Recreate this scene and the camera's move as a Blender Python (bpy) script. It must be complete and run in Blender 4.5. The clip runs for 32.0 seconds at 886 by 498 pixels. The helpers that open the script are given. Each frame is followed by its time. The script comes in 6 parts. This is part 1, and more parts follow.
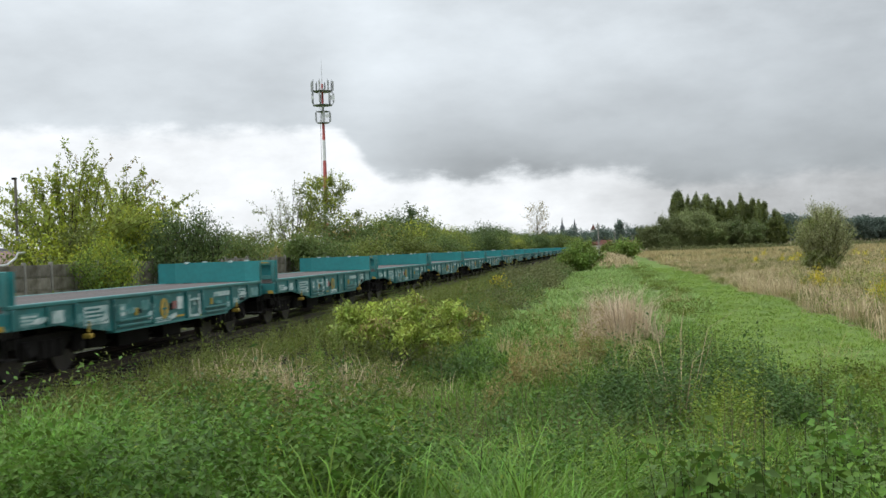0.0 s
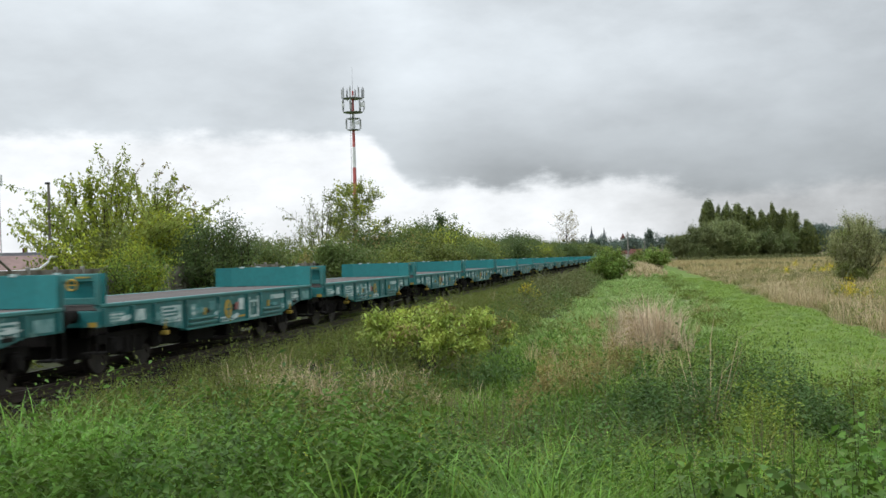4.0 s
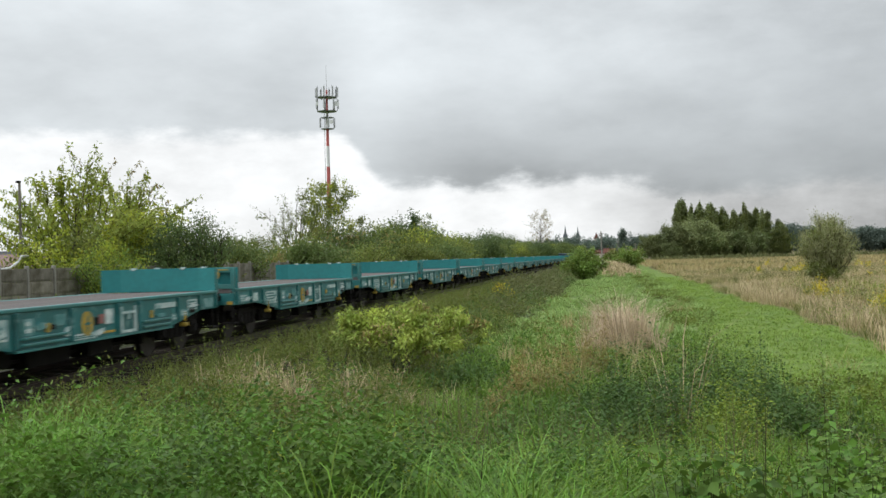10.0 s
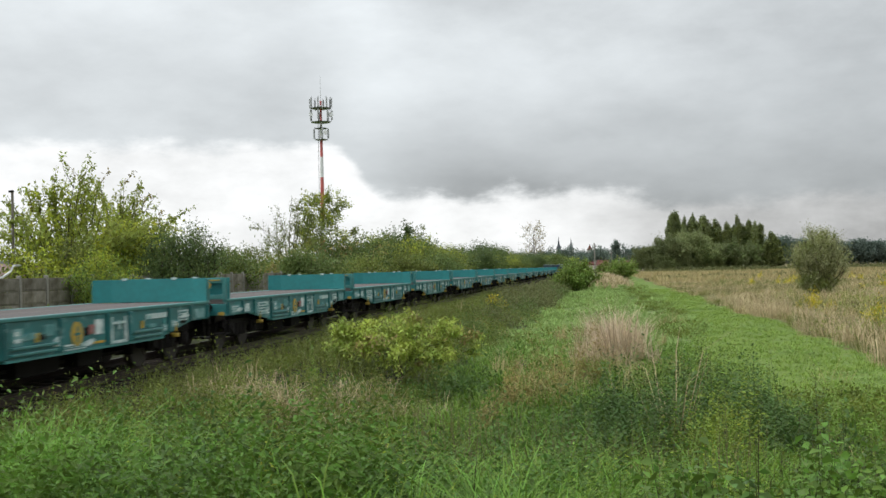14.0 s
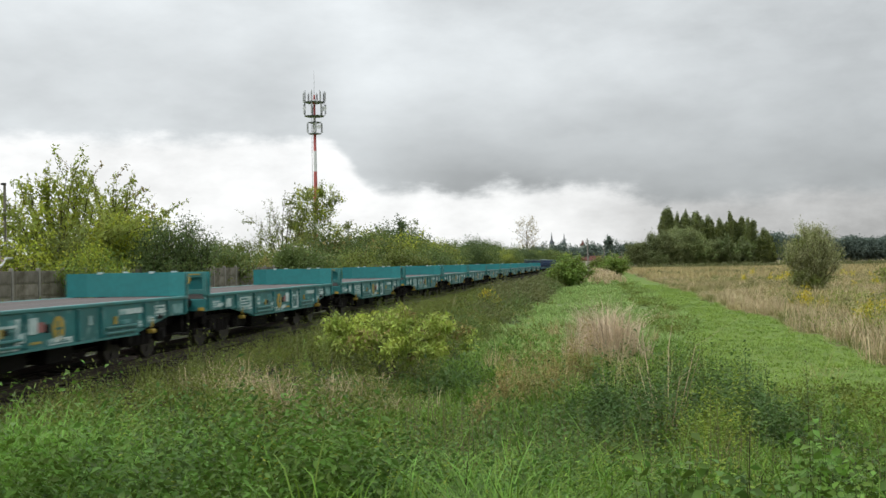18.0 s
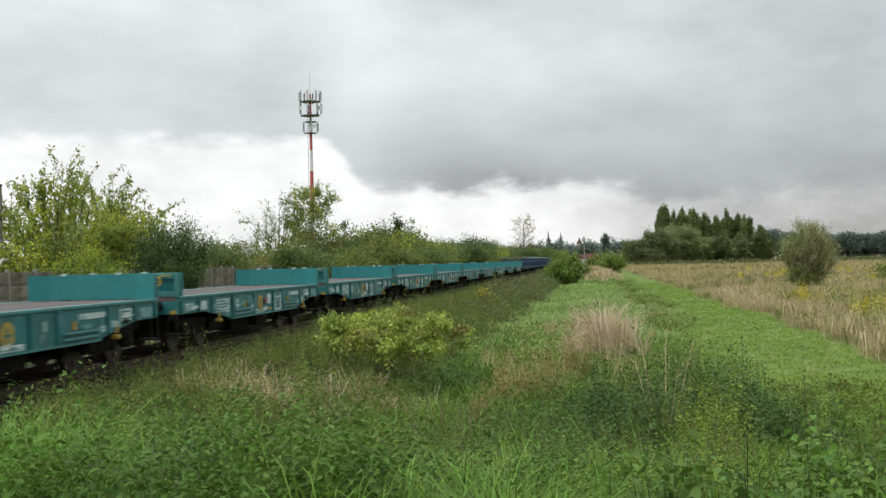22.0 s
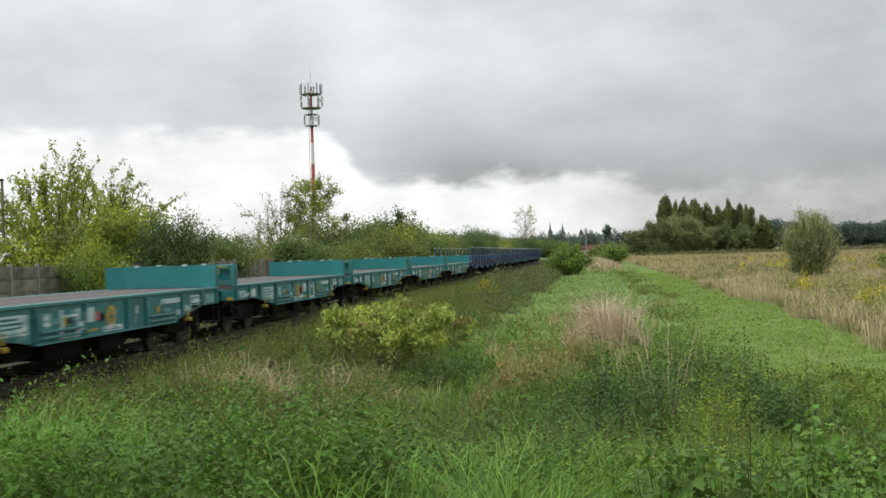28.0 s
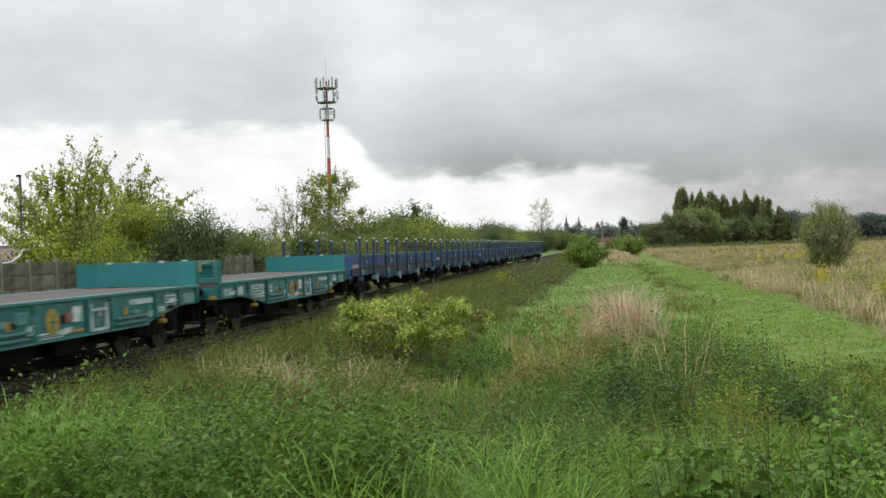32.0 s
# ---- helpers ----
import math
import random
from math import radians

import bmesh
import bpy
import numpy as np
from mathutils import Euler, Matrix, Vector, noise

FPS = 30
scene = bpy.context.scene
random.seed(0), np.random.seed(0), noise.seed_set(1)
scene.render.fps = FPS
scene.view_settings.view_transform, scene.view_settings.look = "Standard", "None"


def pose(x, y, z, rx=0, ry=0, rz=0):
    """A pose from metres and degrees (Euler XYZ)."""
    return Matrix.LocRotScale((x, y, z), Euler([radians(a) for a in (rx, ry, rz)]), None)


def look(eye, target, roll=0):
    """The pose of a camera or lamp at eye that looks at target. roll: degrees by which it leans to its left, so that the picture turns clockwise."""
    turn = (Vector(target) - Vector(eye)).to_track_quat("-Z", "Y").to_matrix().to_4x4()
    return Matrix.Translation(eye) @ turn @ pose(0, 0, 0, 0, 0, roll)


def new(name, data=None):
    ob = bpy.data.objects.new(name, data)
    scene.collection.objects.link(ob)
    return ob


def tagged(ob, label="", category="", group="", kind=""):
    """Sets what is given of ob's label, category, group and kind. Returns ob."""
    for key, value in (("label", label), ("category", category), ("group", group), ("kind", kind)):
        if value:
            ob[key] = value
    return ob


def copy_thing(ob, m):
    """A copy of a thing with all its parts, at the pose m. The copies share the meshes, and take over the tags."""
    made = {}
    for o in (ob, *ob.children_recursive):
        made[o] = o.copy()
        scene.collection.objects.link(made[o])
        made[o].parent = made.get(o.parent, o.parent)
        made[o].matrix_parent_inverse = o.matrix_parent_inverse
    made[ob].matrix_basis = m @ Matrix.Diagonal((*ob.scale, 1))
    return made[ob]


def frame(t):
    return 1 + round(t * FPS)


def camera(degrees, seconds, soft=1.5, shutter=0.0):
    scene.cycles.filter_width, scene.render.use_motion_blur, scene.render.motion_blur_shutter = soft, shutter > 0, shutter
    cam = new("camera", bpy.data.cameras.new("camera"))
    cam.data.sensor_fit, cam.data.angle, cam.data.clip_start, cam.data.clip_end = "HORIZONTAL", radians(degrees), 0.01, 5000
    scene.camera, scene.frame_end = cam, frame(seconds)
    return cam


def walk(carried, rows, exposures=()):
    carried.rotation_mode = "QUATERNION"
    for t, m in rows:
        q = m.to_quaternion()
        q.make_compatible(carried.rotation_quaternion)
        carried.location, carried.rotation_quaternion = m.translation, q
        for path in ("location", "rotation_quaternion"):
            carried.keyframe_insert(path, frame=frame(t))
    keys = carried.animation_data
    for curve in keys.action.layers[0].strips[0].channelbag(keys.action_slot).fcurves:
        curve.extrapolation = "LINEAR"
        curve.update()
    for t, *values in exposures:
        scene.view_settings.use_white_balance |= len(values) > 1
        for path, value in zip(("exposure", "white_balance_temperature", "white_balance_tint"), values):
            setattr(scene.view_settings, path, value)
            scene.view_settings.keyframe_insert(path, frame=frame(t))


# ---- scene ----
# ---- camera ----
LENS = 42
EYE = (0.0, 0.0, 1.85)
PATH = [
    (0, 90.109, 1.955, 7.956), (0.5, 90.241, 1.805, 8.243), (1, 90.302, 1.818, 8.845), (1.5, 90.250, 2.046, 9.721),
    (2, 90.187, 2.125, 9.959), (2.5, 90.434, 2.155, 9.966), (3, 90.587, 2.039, 9.873), (3.5, 90.581, 1.726, 9.659),
    (5.5, 90.147, 1.064, 8.953), (6, 90.020, 1.259, 8.873), (6.5, 89.978, 1.384, 8.827), (7, 89.957, 1.367, 8.821),
    (7.5, 90.069, 1.165, 8.751), (8, 90.343, 0.914, 8.591), (8.5, 90.453, 0.895, 8.472), (9, 90.473, 0.971, 8.326),
    (9.5, 90.472, 1.144, 8.200), (10, 90.460, 1.437, 8.099), (10.5, 90.464, 1.467, 8.002), (11, 90.564, 1.343, 7.950),
    (11.5, 90.697, 1.142, 7.905), (12, 90.884, 1.040, 7.879), (12.5, 90.975, 1.028, 7.853), (13, 91.034, 0.972, 7.840),
    (13.5, 91.044, 1.082, 7.819), (14, 91.005, 1.237, 7.769), (14.5, 90.950, 1.386, 7.719), (16.5, 90.804, 1.249, 7.601),
    (17, 90.776, 1.125, 7.548), (17.5, 90.757, 1.043, 7.504), (18, 90.744, 0.958, 7.420), (18.5, 90.732, 1.025, 7.371),
    (19, 90.731, 1.088, 7.338), (19.5, 90.725, 1.131, 7.303), (20, 90.697, 1.218, 7.302), (20.5, 90.675, 1.185, 7.295),
    (21, 90.658, 1.218, 7.266), (21.5, 90.657, 1.360, 7.261), (22, 90.674, 1.309, 7.264), (22.5, 90.712, 1.273, 7.268),
    (23, 90.716, 1.307, 7.264), (23.5, 90.696, 1.220, 7.260), (24, 90.648, 1.180, 7.253), (24.5, 90.600, 1.154, 7.247),
    (25, 90.574, 1.062, 7.207), (25.5, 90.567, 1.139, 7.200), (27.5, 90.355, 1.568, 7.306), (28, 90.280, 1.658, 7.357),
    (28.5, 90.228, 1.746, 7.417), (29, 90.202, 1.694, 7.435), (29.5, 90.187, 1.770, 7.480), (30, 90.171, 1.968, 7.550),
    (30.5, 90.125, 2.010, 7.650), (31, 90.060, 2.091, 7.766), (31.5, 90.022, 2.083, 7.931), (32, 89.977, 1.953, 8.157),
]
cam = camera(LENS, 32.0, soft=1.5, shutter=0.5)
walk(cam, [(t, pose(*EYE, a, b, c)) for t, a, b, c in PATH],
     exposures=[(0, 0.0, 6420, 10), (3.5, 0.0, 6420, 10), (9, 0.0, 6560, 10), (32, 0.0, 6680, 10)])

# ---- sky, sun ----
def build_world():
    w = bpy.data.worlds.new("overcast_sky")
    w.use_nodes = True
    scene.world = w
    nt = w.node_tree
    nt.nodes.clear()
    N, K = nt.nodes.new, nt.links.new

    def put(sock, v):
        if isinstance(v, (int, float)):
            sock.default_value = v
        else:
            K(v, sock)

    def M(op, a, b=0.0, c=None):
        n = N("ShaderNodeMath")
        n.operation = op
        put(n.inputs[0], a)
        put(n.inputs[1], b)
        if c is not None:
            put(n.inputs[2], c)
        return n.outputs[0]

    def ramp(v, a, b, c, d, smooth=True):
        n = N("ShaderNodeMapRange")
        n.interpolation_type = "SMOOTHSTEP" if smooth else "LINEAR"
        put(n.inputs[0], v)
        for i, x in enumerate((a, b, c, d)):
            put(n.inputs[i + 1], x)
        return n.outputs[0]

    def cloud(scale, detail, stretch, shift, rough=0.55):
        mp = N("ShaderNodeMapping")
        mp.inputs["Scale"].default_value = stretch
        mp.inputs["Location"].default_value = shift
        K(co.outputs["Generated"], mp.inputs["Vector"])
        n = N("ShaderNodeTexNoise")
        n.inputs["Scale"].default_value = scale
        n.inputs["Detail"].default_value = detail
        n.inputs["Roughness"].default_value = rough
        K(mp.outputs[0], n.inputs["Vector"])
        return n.outputs[0]

    co = N("ShaderNodeTexCoord")
    sep = N("ShaderNodeSeparateXYZ")
    K(co.outputs["Generated"], sep.inputs[0])
    el = sep.outputs[2]
    az = M("ARCTAN2", sep.outputs[0], sep.outputs[1])
    n1 = cloud(7, 7, (1, 1, 3.0), (0.4, 0.2, 0.1))
    n2 = cloud(4.0, 5, (1, 1, 2.6), (2.1, 0.7, 0.0), 0.5)
    n3 = cloud(16, 6, (1, 1, 2.2), (0.0, 3.1, 1.3), 0.6)
    # lower rim of the cloud deck: higher towards the left
    rim = M("ADD", ramp(az, -0.235, -0.185, 0.110, 0.066), ramp(az, -0.06, 0.06, 0.0, -0.012))
    rim = M("ADD", rim, M("MULTIPLY", M("SUBTRACT", n1, 0.5), 0.032))
    rim = M("ADD", rim, M("MULTIPLY", M("SUBTRACT", n3, 0.5), 0.04))
    over = M("SUBTRACT", el, rim)
    gap = ramp(over, -0.011, 0.006, 1.0, 0.0)
    shade = M("ADD", ramp(over, 0.0, 0.13, 0.60, 0.765), ramp(az, -0.42, -0.10, 0.12, 0.0))
    shade = M("SUBTRACT", shade, M("MULTIPLY", ramp(over, 0.0, 0.05, 1.0, 0.0), ramp(az, -0.24, -0.1, 0.0, 0.09)))
    shade = M("SUBTRACT", shade, M("MULTIPLY", ramp(over, 0.02, 0.10, 1.0, 0.0), ramp(az, -0.02, 0.16, 0.0, 0.02)))
    shade = M("ADD", shade, ramp(az, -0.12, 0.25, 0.0, -0.13))
    # a paler seam between two cloud banks
    seam = M("MULTIPLY", ramp(az, -0.28, -0.19, 0.0, 0.10), ramp(M("SUBTRACT", az, M("MULTIPLY", n1, 0.10)), -0.27, -0.17, 1.0, 0.0))
    shade = M("SUBTRACT", M("ADD", shade, seam), ramp(el, 0.12, 0.22, 0.0, 0.02))
    shade = M("ADD", shade, M("MULTIPLY", M("SUBTRACT", n2, 0.5), 0.5))
    shade = M("ADD", shade, M("MULTIPLY", M("SUBTRACT", n3, 0.5), 0.26))
    shade = M("ADD", shade, M("MULTIPLY", ramp(el, 0.0, 0.075, 1.0, 0.0), ramp(az, 0.06, 0.22, 0.0, 0.16)))
    bright = M("ADD", ramp(az, -0.08, 0.12, 1.0, 0.53), M("MULTIPLY", M("SUBTRACT", n3, 0.5), 0.55))
    val = M("ADD", M("MULTIPLY", bright, gap), M("MULTIPLY", shade, M("SUBTRACT", 1.0, gap)))
    val = M("MULTIPLY", M("MAXIMUM", val, 0.2), ramp(el, 0.22, 0.8, 1.0, 2.7))
    tint = N("ShaderNodeMix")
    tint.data_type = "RGBA"
    K(gap, tint.inputs[0])
    tint.inputs[6].default_value = (0.935, 1.0, 1.045, 1)
    tint.inputs[7].default_value = (0.975, 1.0, 1.02, 1)
    mul = N("ShaderNodeVectorMath")
    mul.operation = "SCALE"
    K(tint.outputs[2], mul.inputs[0])
    K(val, mul.inputs["Scale"])
    sky = N("ShaderNodeTexSky")
    sky.sky_type = "NISHITA"
    sky.sun_disc = False
    sky.sun_elevation, sky.sun_rotation = radians(SUN_UP), radians(SUN_TURN)
    bg_sky, bg_cloud, mix, out = N("ShaderNodeBackground"), N("ShaderNodeBackground"), N("ShaderNodeMixShader"), N("ShaderNodeOutputWorld")
    K(sky.outputs[0], bg_sky.inputs[0])
    bg_sky.inputs[1].default_value = 0.08
    K(mul.outputs[0], bg_cloud.inputs[0])
    bg_cloud.inputs[1].default_value = 1.0
    mix.inputs[0].default_value = 0.95
    K(bg_sky.outputs[0], mix.inputs[1])
    K(bg_cloud.outputs[0], mix.inputs[2])
    K(mix.outputs[0], out.inputs[0])


SUN_UP, SUN_TURN = 42.0, -125.0
build_world()
lamp = bpy.data.lights.new("sun", "SUN")
lamp.energy, lamp.angle, lamp.color = 1.0, radians(25), (1.0, 0.97, 0.92)
sun = new("sun", lamp)
sa, se = radians(SUN_TURN), radians(SUN_UP)
sun.matrix_basis = look((30 * math.sin(sa) * math.cos(se), 30 * math.cos(sa) * math.cos(se), 30 * math.sin(se)), (0, 0, 0))


# ---- materials ----
def mat(name, color, rough=0.6, metal=0.0, dark=None, scale=3.0, fine=40.0, bump=0.15, vary="", spread=0.25, coords="Object", leaf=0.0, dist=0.02, amount=0.5, each=0.0, scuff=None):
    """A surface with stains (scale) and grain (fine); vary: 'object' or 'island' shifts the value from piece to piece,
    each: from plant to plant; scuff: colour of worn spots."""
    m = bpy.data.materials.new(name)
    m.use_nodes = True
    nt = m.node_tree
    N, K = nt.nodes.new, nt.links.new
    b = nt.nodes["Principled BSDF"]
    b.inputs["Roughness"].default_value, b.inputs["Metallic"].default_value = rough, metal
    b.inputs["Specular IOR Level"].default_value = 0.5 if rough < 0.7 else 0.12
    co = N("ShaderNodeTexCoord")
    geo = N("ShaderNodeNewGeometry")
    src = geo.outputs["Position"] if coords == "World" else co.outputs["Object"]

    def noise_node(s, det):
        n = N("ShaderNodeTexNoise")
        n.inputs["Scale"].default_value, n.inputs["Detail"].default_value = s, det
        K(src, n.inputs["Vector"])
        return n.outputs[0]

    big, small = noise_node(scale, 5), noise_node(fine, 4)
    mix = N("ShaderNodeMix")
    mix.data_type = "RGBA"
    mr = N("ShaderNodeMapRange")
    mr.inputs[1].default_value, mr.inputs[2].default_value = 0.5 - 0.18, 0.5 + 0.22
    mr.inputs[4].default_value = amount * 2 if amount < 0.5 else 1.0
    K(big, mr.inputs[0])
    K(mr.outputs[0], mix.inputs[0])
    mix.inputs[6].default_value = (*color, 1)
    mix.inputs[7].default_value = (*(dark or [c * 0.6 for c in color]), 1)
    val = N("ShaderNodeMath")
    val.operation = "MULTIPLY_ADD"
    K(small, val.inputs[0])
    val.inputs[1].default_value, val.inputs[2].default_value = 0.5, 0.75
    last = val.outputs[0]
    if vary:
        r = N("ShaderNodeObjectInfo").outputs["Random"] if vary == "object" else geo.outputs["Random Per Island"]
        v2 = N("ShaderNodeMath")
        v2.operation = "MULTIPLY_ADD"
        K(r, v2.inputs[0])
        v2.inputs[1].default_value, v2.inputs[2].default_value = 2 * spread, 1 - spread
        v3 = N("ShaderNodeMath")
        v3.operation = "MULTIPLY"
        K(last, v3.inputs[0])
        K(v2.outputs[0], v3.inputs[1])
        last = v3.outputs[0]
    if each:
        v4, v5 = N("ShaderNodeMath"), N("ShaderNodeMath")
        v4.operation, v5.operation = "MULTIPLY_ADD", "MULTIPLY"
        K(N("ShaderNodeObjectInfo").outputs["Random"], v4.inputs[0])
        v4.inputs[1].default_value, v4.inputs[2].default_value = 2 * each, 1 - each
        K(last, v5.inputs[0])
        K(v4.outputs[0], v5.inputs[1])
        last = v5.outputs[0]
    hsv = N("ShaderNodeHueSaturation")
    if scuff:
        worn, edge = N("ShaderNodeMix"), N("ShaderNodeMapRange")
        worn.data_type = "RGBA"
        edge.inputs[1].default_value, edge.inputs[2].default_value, edge.inputs[4].default_value = 0.61, 0.67, 0.8
        K(noise_node(4.2, 7), edge.inputs[0])
        K(edge.outputs[0], worn.inputs[0])
        K(mix.outputs[2], worn.inputs[6])
        worn.inputs[7].default_value = (*scuff, 1)
        K(worn.outputs[2], hsv.inputs["Color"])
    else:
        K(mix.outputs[2], hsv.inputs["Color"])
    K(last, hsv.inputs["Value"])
    if vary == "island":
        h = N("ShaderNodeMath")
        h.operation = "MULTIPLY_ADD"
        K(geo.outputs["Random Per Island"], h.inputs[0])
        h.inputs[1].default_value, h.inputs[2].default_value = 0.03, 0.475
        K(h.outputs[0], hsv.inputs["Hue"])
    K(hsv.outputs[0], b.inputs["Base Color"])
    if leaf:
        tr, add = N("ShaderNodeBsdfTranslucent"), N("ShaderNodeMixShader")
        K(hsv.outputs[0], tr.inputs[0])
        add.inputs[0].default_value = leaf
        K(b.outputs[0], add.inputs[1])
        K(tr.outputs[0], add.inputs[2])
        K(add.outputs[0], nt.nodes["Material Output"].inputs[0])
        b.inputs["Specular IOR Level"].default_value = 0.2
    elif bump:
        bp = N("ShaderNodeBump")
        bp.inputs["Strength"].default_value, bp.inputs["Distance"].default_value = bump, dist
        K(small, bp.inputs["Height"])
        K(bp.outputs[0], b.inputs["Normal"])
    return m


def leaf_mat(name, color, dark=None, spread=0.24, scale=1.1, leaf=0.32, coords="World", rough=0.52, each=0.0):
    return mat(name, color, rough, dark=dark, scale=scale, fine=6, vary="island", spread=spread, coords=coords, leaf=leaf, each=each)


TEAL = mat("teal_paint", (0.013, 0.150, 0.150), 0.55, dark=(0.016, 0.090, 0.086), scale=1.6, fine=11, bump=0.08, scuff=(0.15, 0.28, 0.27))
TEAL_WALL = mat("teal_wall_paint", (0.009, 0.176, 0.180), 0.45, dark=(0.009, 0.145, 0.150), scale=0.9, fine=9, bump=0.05)
TEAL_EDGE = mat("teal_edge_paint", (0.028, 0.195, 0.186), 0.5, dark=(0.040, 0.140, 0.132), scale=2, fine=20, bump=0.08)
DECK = mat("worn_deck", (0.125, 0.112, 0.108), 0.95, dark=(0.075, 0.066, 0.062), scale=1.4, fine=22, bump=0.3)
BLUE = mat("blue_paint", (0.022, 0.075, 0.180), 0.6, dark=(0.022, 0.050, 0.105), scale=1.2, fine=14, bump=0.08, scuff=(0.09, 0.15, 0.24))
BLUE_DARK = mat("blue_stake_paint", (0.014, 0.034, 0.085), 0.5, scale=3, fine=20, bump=0.08)
WHITE = mat("white_marking", (0.62, 0.67, 0.65), 0.7, dark=(0.14, 0.30, 0.29), scale=4.5, fine=16, bump=0.04)
GREYMARK = mat("pale_grey_marking", (0.22, 0.36, 0.35), 0.7, dark=(0.04, 0.18, 0.175), scale=5, fine=16, bump=0.04)
YELLOW = mat("yellow_paint", (0.46, 0.29, 0.03), 0.6, dark=(0.22, 0.20, 0.05), scale=5, fine=20, bump=0.05)
RED = mat("dull_red_paint", (0.30, 0.11, 0.10), 0.55, scale=5, fine=20, bump=0.05)
GRIME = mat("grimy_steel", (0.016, 0.014, 0.013), 0.8, dark=(0.009, 0.008, 0.007), scale=2.5, fine=25, bump=0.2)
WHEEL = mat("wheel_steel", (0.06, 0.05, 0.045), 0.55, 0.6, scale=4, fine=30, bump=0.1)
MASTSTEEL = mat("weathered_mast_steel", (0.20, 0.21, 0.22), 0.6, 0.3, scale=2, fine=15, bump=0.05)
STEEL = mat("galvanised_steel", (0.45, 0.46, 0.47), 0.5, 0.4, scale=2, fine=15, bump=0.05)
RAILHEAD = mat("rail_steel", (0.056, 0.038, 0.029), 0.55, 0.5, scale=3, fine=25, bump=0.1)
SLEEPER = mat("tarred_sleeper", (0.055, 0.045, 0.037), 0.95, dark=(0.03, 0.026, 0.022), scale=4, fine=40, bump=0.3)
# brown stone, darker than bare ballast: the train's shade is put into its colour
BALLAST_SHADED = mat("ballast", (0.043, 0.030, 0.021), 0.95, dark=(0.018, 0.013, 0.009), scale=9, fine=30, bump=1.0, dist=0.06, coords="World")
CONCRETE = mat("fence_concrete", (0.225, 0.205, 0.172), 0.9, dark=(0.095, 0.085, 0.060), scale=1.9, fine=18, bump=0.3, vary="object", spread=0.18)
POSTCON = mat("post_concrete", (0.28, 0.265, 0.235), 0.9, dark=(0.17, 0.16, 0.14), scale=3, fine=20, bump=0.2)
BARK = mat("bark", (0.085, 0.07, 0.052), 0.95, dark=(0.045, 0.038, 0.03), scale=6, fine=30, bump=0.5)
WOODPOLE = mat("weathered_pole", (0.20, 0.18, 0.155), 0.9, scale=4, fine=30, bump=0.3)
MASTRED = mat("mast_red", (0.46, 0.10, 0.095), 0.6, scale=0.6, fine=6, bump=0.03)
MASTWHITE = mat("mast_white", (0.62, 0.63, 0.64), 0.5, dark=(0.5, 0.5, 0.51), scale=0.6, fine=6, bump=0.03)
SOIL = mat("meadow_ground", (0.135, 0.190, 0.060), 0.95, dark=(0.088, 0.122, 0.042), scale=0.35, fine=3.0, bump=0.6, dist=0.1, coords="World")
# plant litter, its colour darkened to stand in for shade between the plants
LITTER_SHADE = mat("litter_with_painted_shade", (0.034, 0.040, 0.015), 0.95, dark=(0.022, 0.022, 0.011), scale=1.2, fine=9.0, bump=0.8, dist=0.05, coords="World")
MOWN = mat("mown_grass_ground", (0.125, 0.182, 0.040), 0.95, dark=(0.100, 0.152, 0.036), scale=0.5, fine=5.0, bump=0.6, dist=0.06, coords="World")
STRAW = mat("dry_field_ground", (0.164, 0.137, 0.066), 0.95, dark=(0.083, 0.092, 0.031), scale=0.10, fine=1.4, bump=0.6, dist=0.15, coords="World")
PLOUGH = mat("far_field_ground", (0.176, 0.128, 0.080), 0.95, dark=(0.136, 0.120, 0.056), scale=0.02, fine=0.6, bump=0.2, dist=0.2, coords="World")
NETTLE = leaf_mat("nettle_leaf", (0.125, 0.245, 0.038), (0.044, 0.098, 0.020), spread=0.38, scale=0.9)
LUSH = leaf_mat("lush_grass", (0.145, 0.282, 0.032), (0.075, 0.160, 0.022), spread=0.3, scale=1.3)
LUSHPALE = leaf_mat("pale_lush_grass", (0.141, 0.253, 0.037), (0.099, 0.194, 0.027), scale=1.0)
HERB = leaf_mat("small_herb_leaf", (0.165, 0.215, 0.036), (0.085, 0.124, 0.024), scale=0.8, spread=0.26)
VERGE = leaf_mat("verge_grass", (0.165, 0.188, 0.045), (0.105, 0.132, 0.033), scale=0.3)
MEADOW = leaf_mat("meadow_grass", (0.262, 0.392, 0.118), (0.188, 0.290, 0.086), scale=0.3, spread=0.15)
MOWNBLADE = leaf_mat("mown_grass", (0.205, 0.318, 0.058), (0.168, 0.270, 0.050), scale=0.4, spread=0.12)
DRY = leaf_mat("dry_grass", (0.420, 0.358, 0.170), (0.300, 0.262, 0.108), spread=0.14, leaf=0.15)
PINKDRY = leaf_mat("dry_reed_grass", (0.500, 0.408, 0.235), (0.350, 0.296, 0.160), spread=0.14, leaf=0.15)
REED = leaf_mat("pale_reed", (0.610, 0.500, 0.340), (0.450, 0.370, 0.240), spread=0.14, leaf=0.2)
RUSTY = leaf_mat("rusty_dock", (0.330, 0.275, 0.090), (0.225, 0.215, 0.075), leaf=0.15, spread=0.16)
GOLD = leaf_mat("goldenrod_flower", (0.600, 0.510, 0.030), (0.440, 0.410, 0.032), spread=0.2)
DARKWEED = leaf_mat("dark_weed", (0.084, 0.171, 0.032), (0.060, 0.130, 0.026))
YGREEN = leaf_mat("yellow_green_leaf", (0.406, 0.457, 0.046), (0.241, 0.321, 0.044))
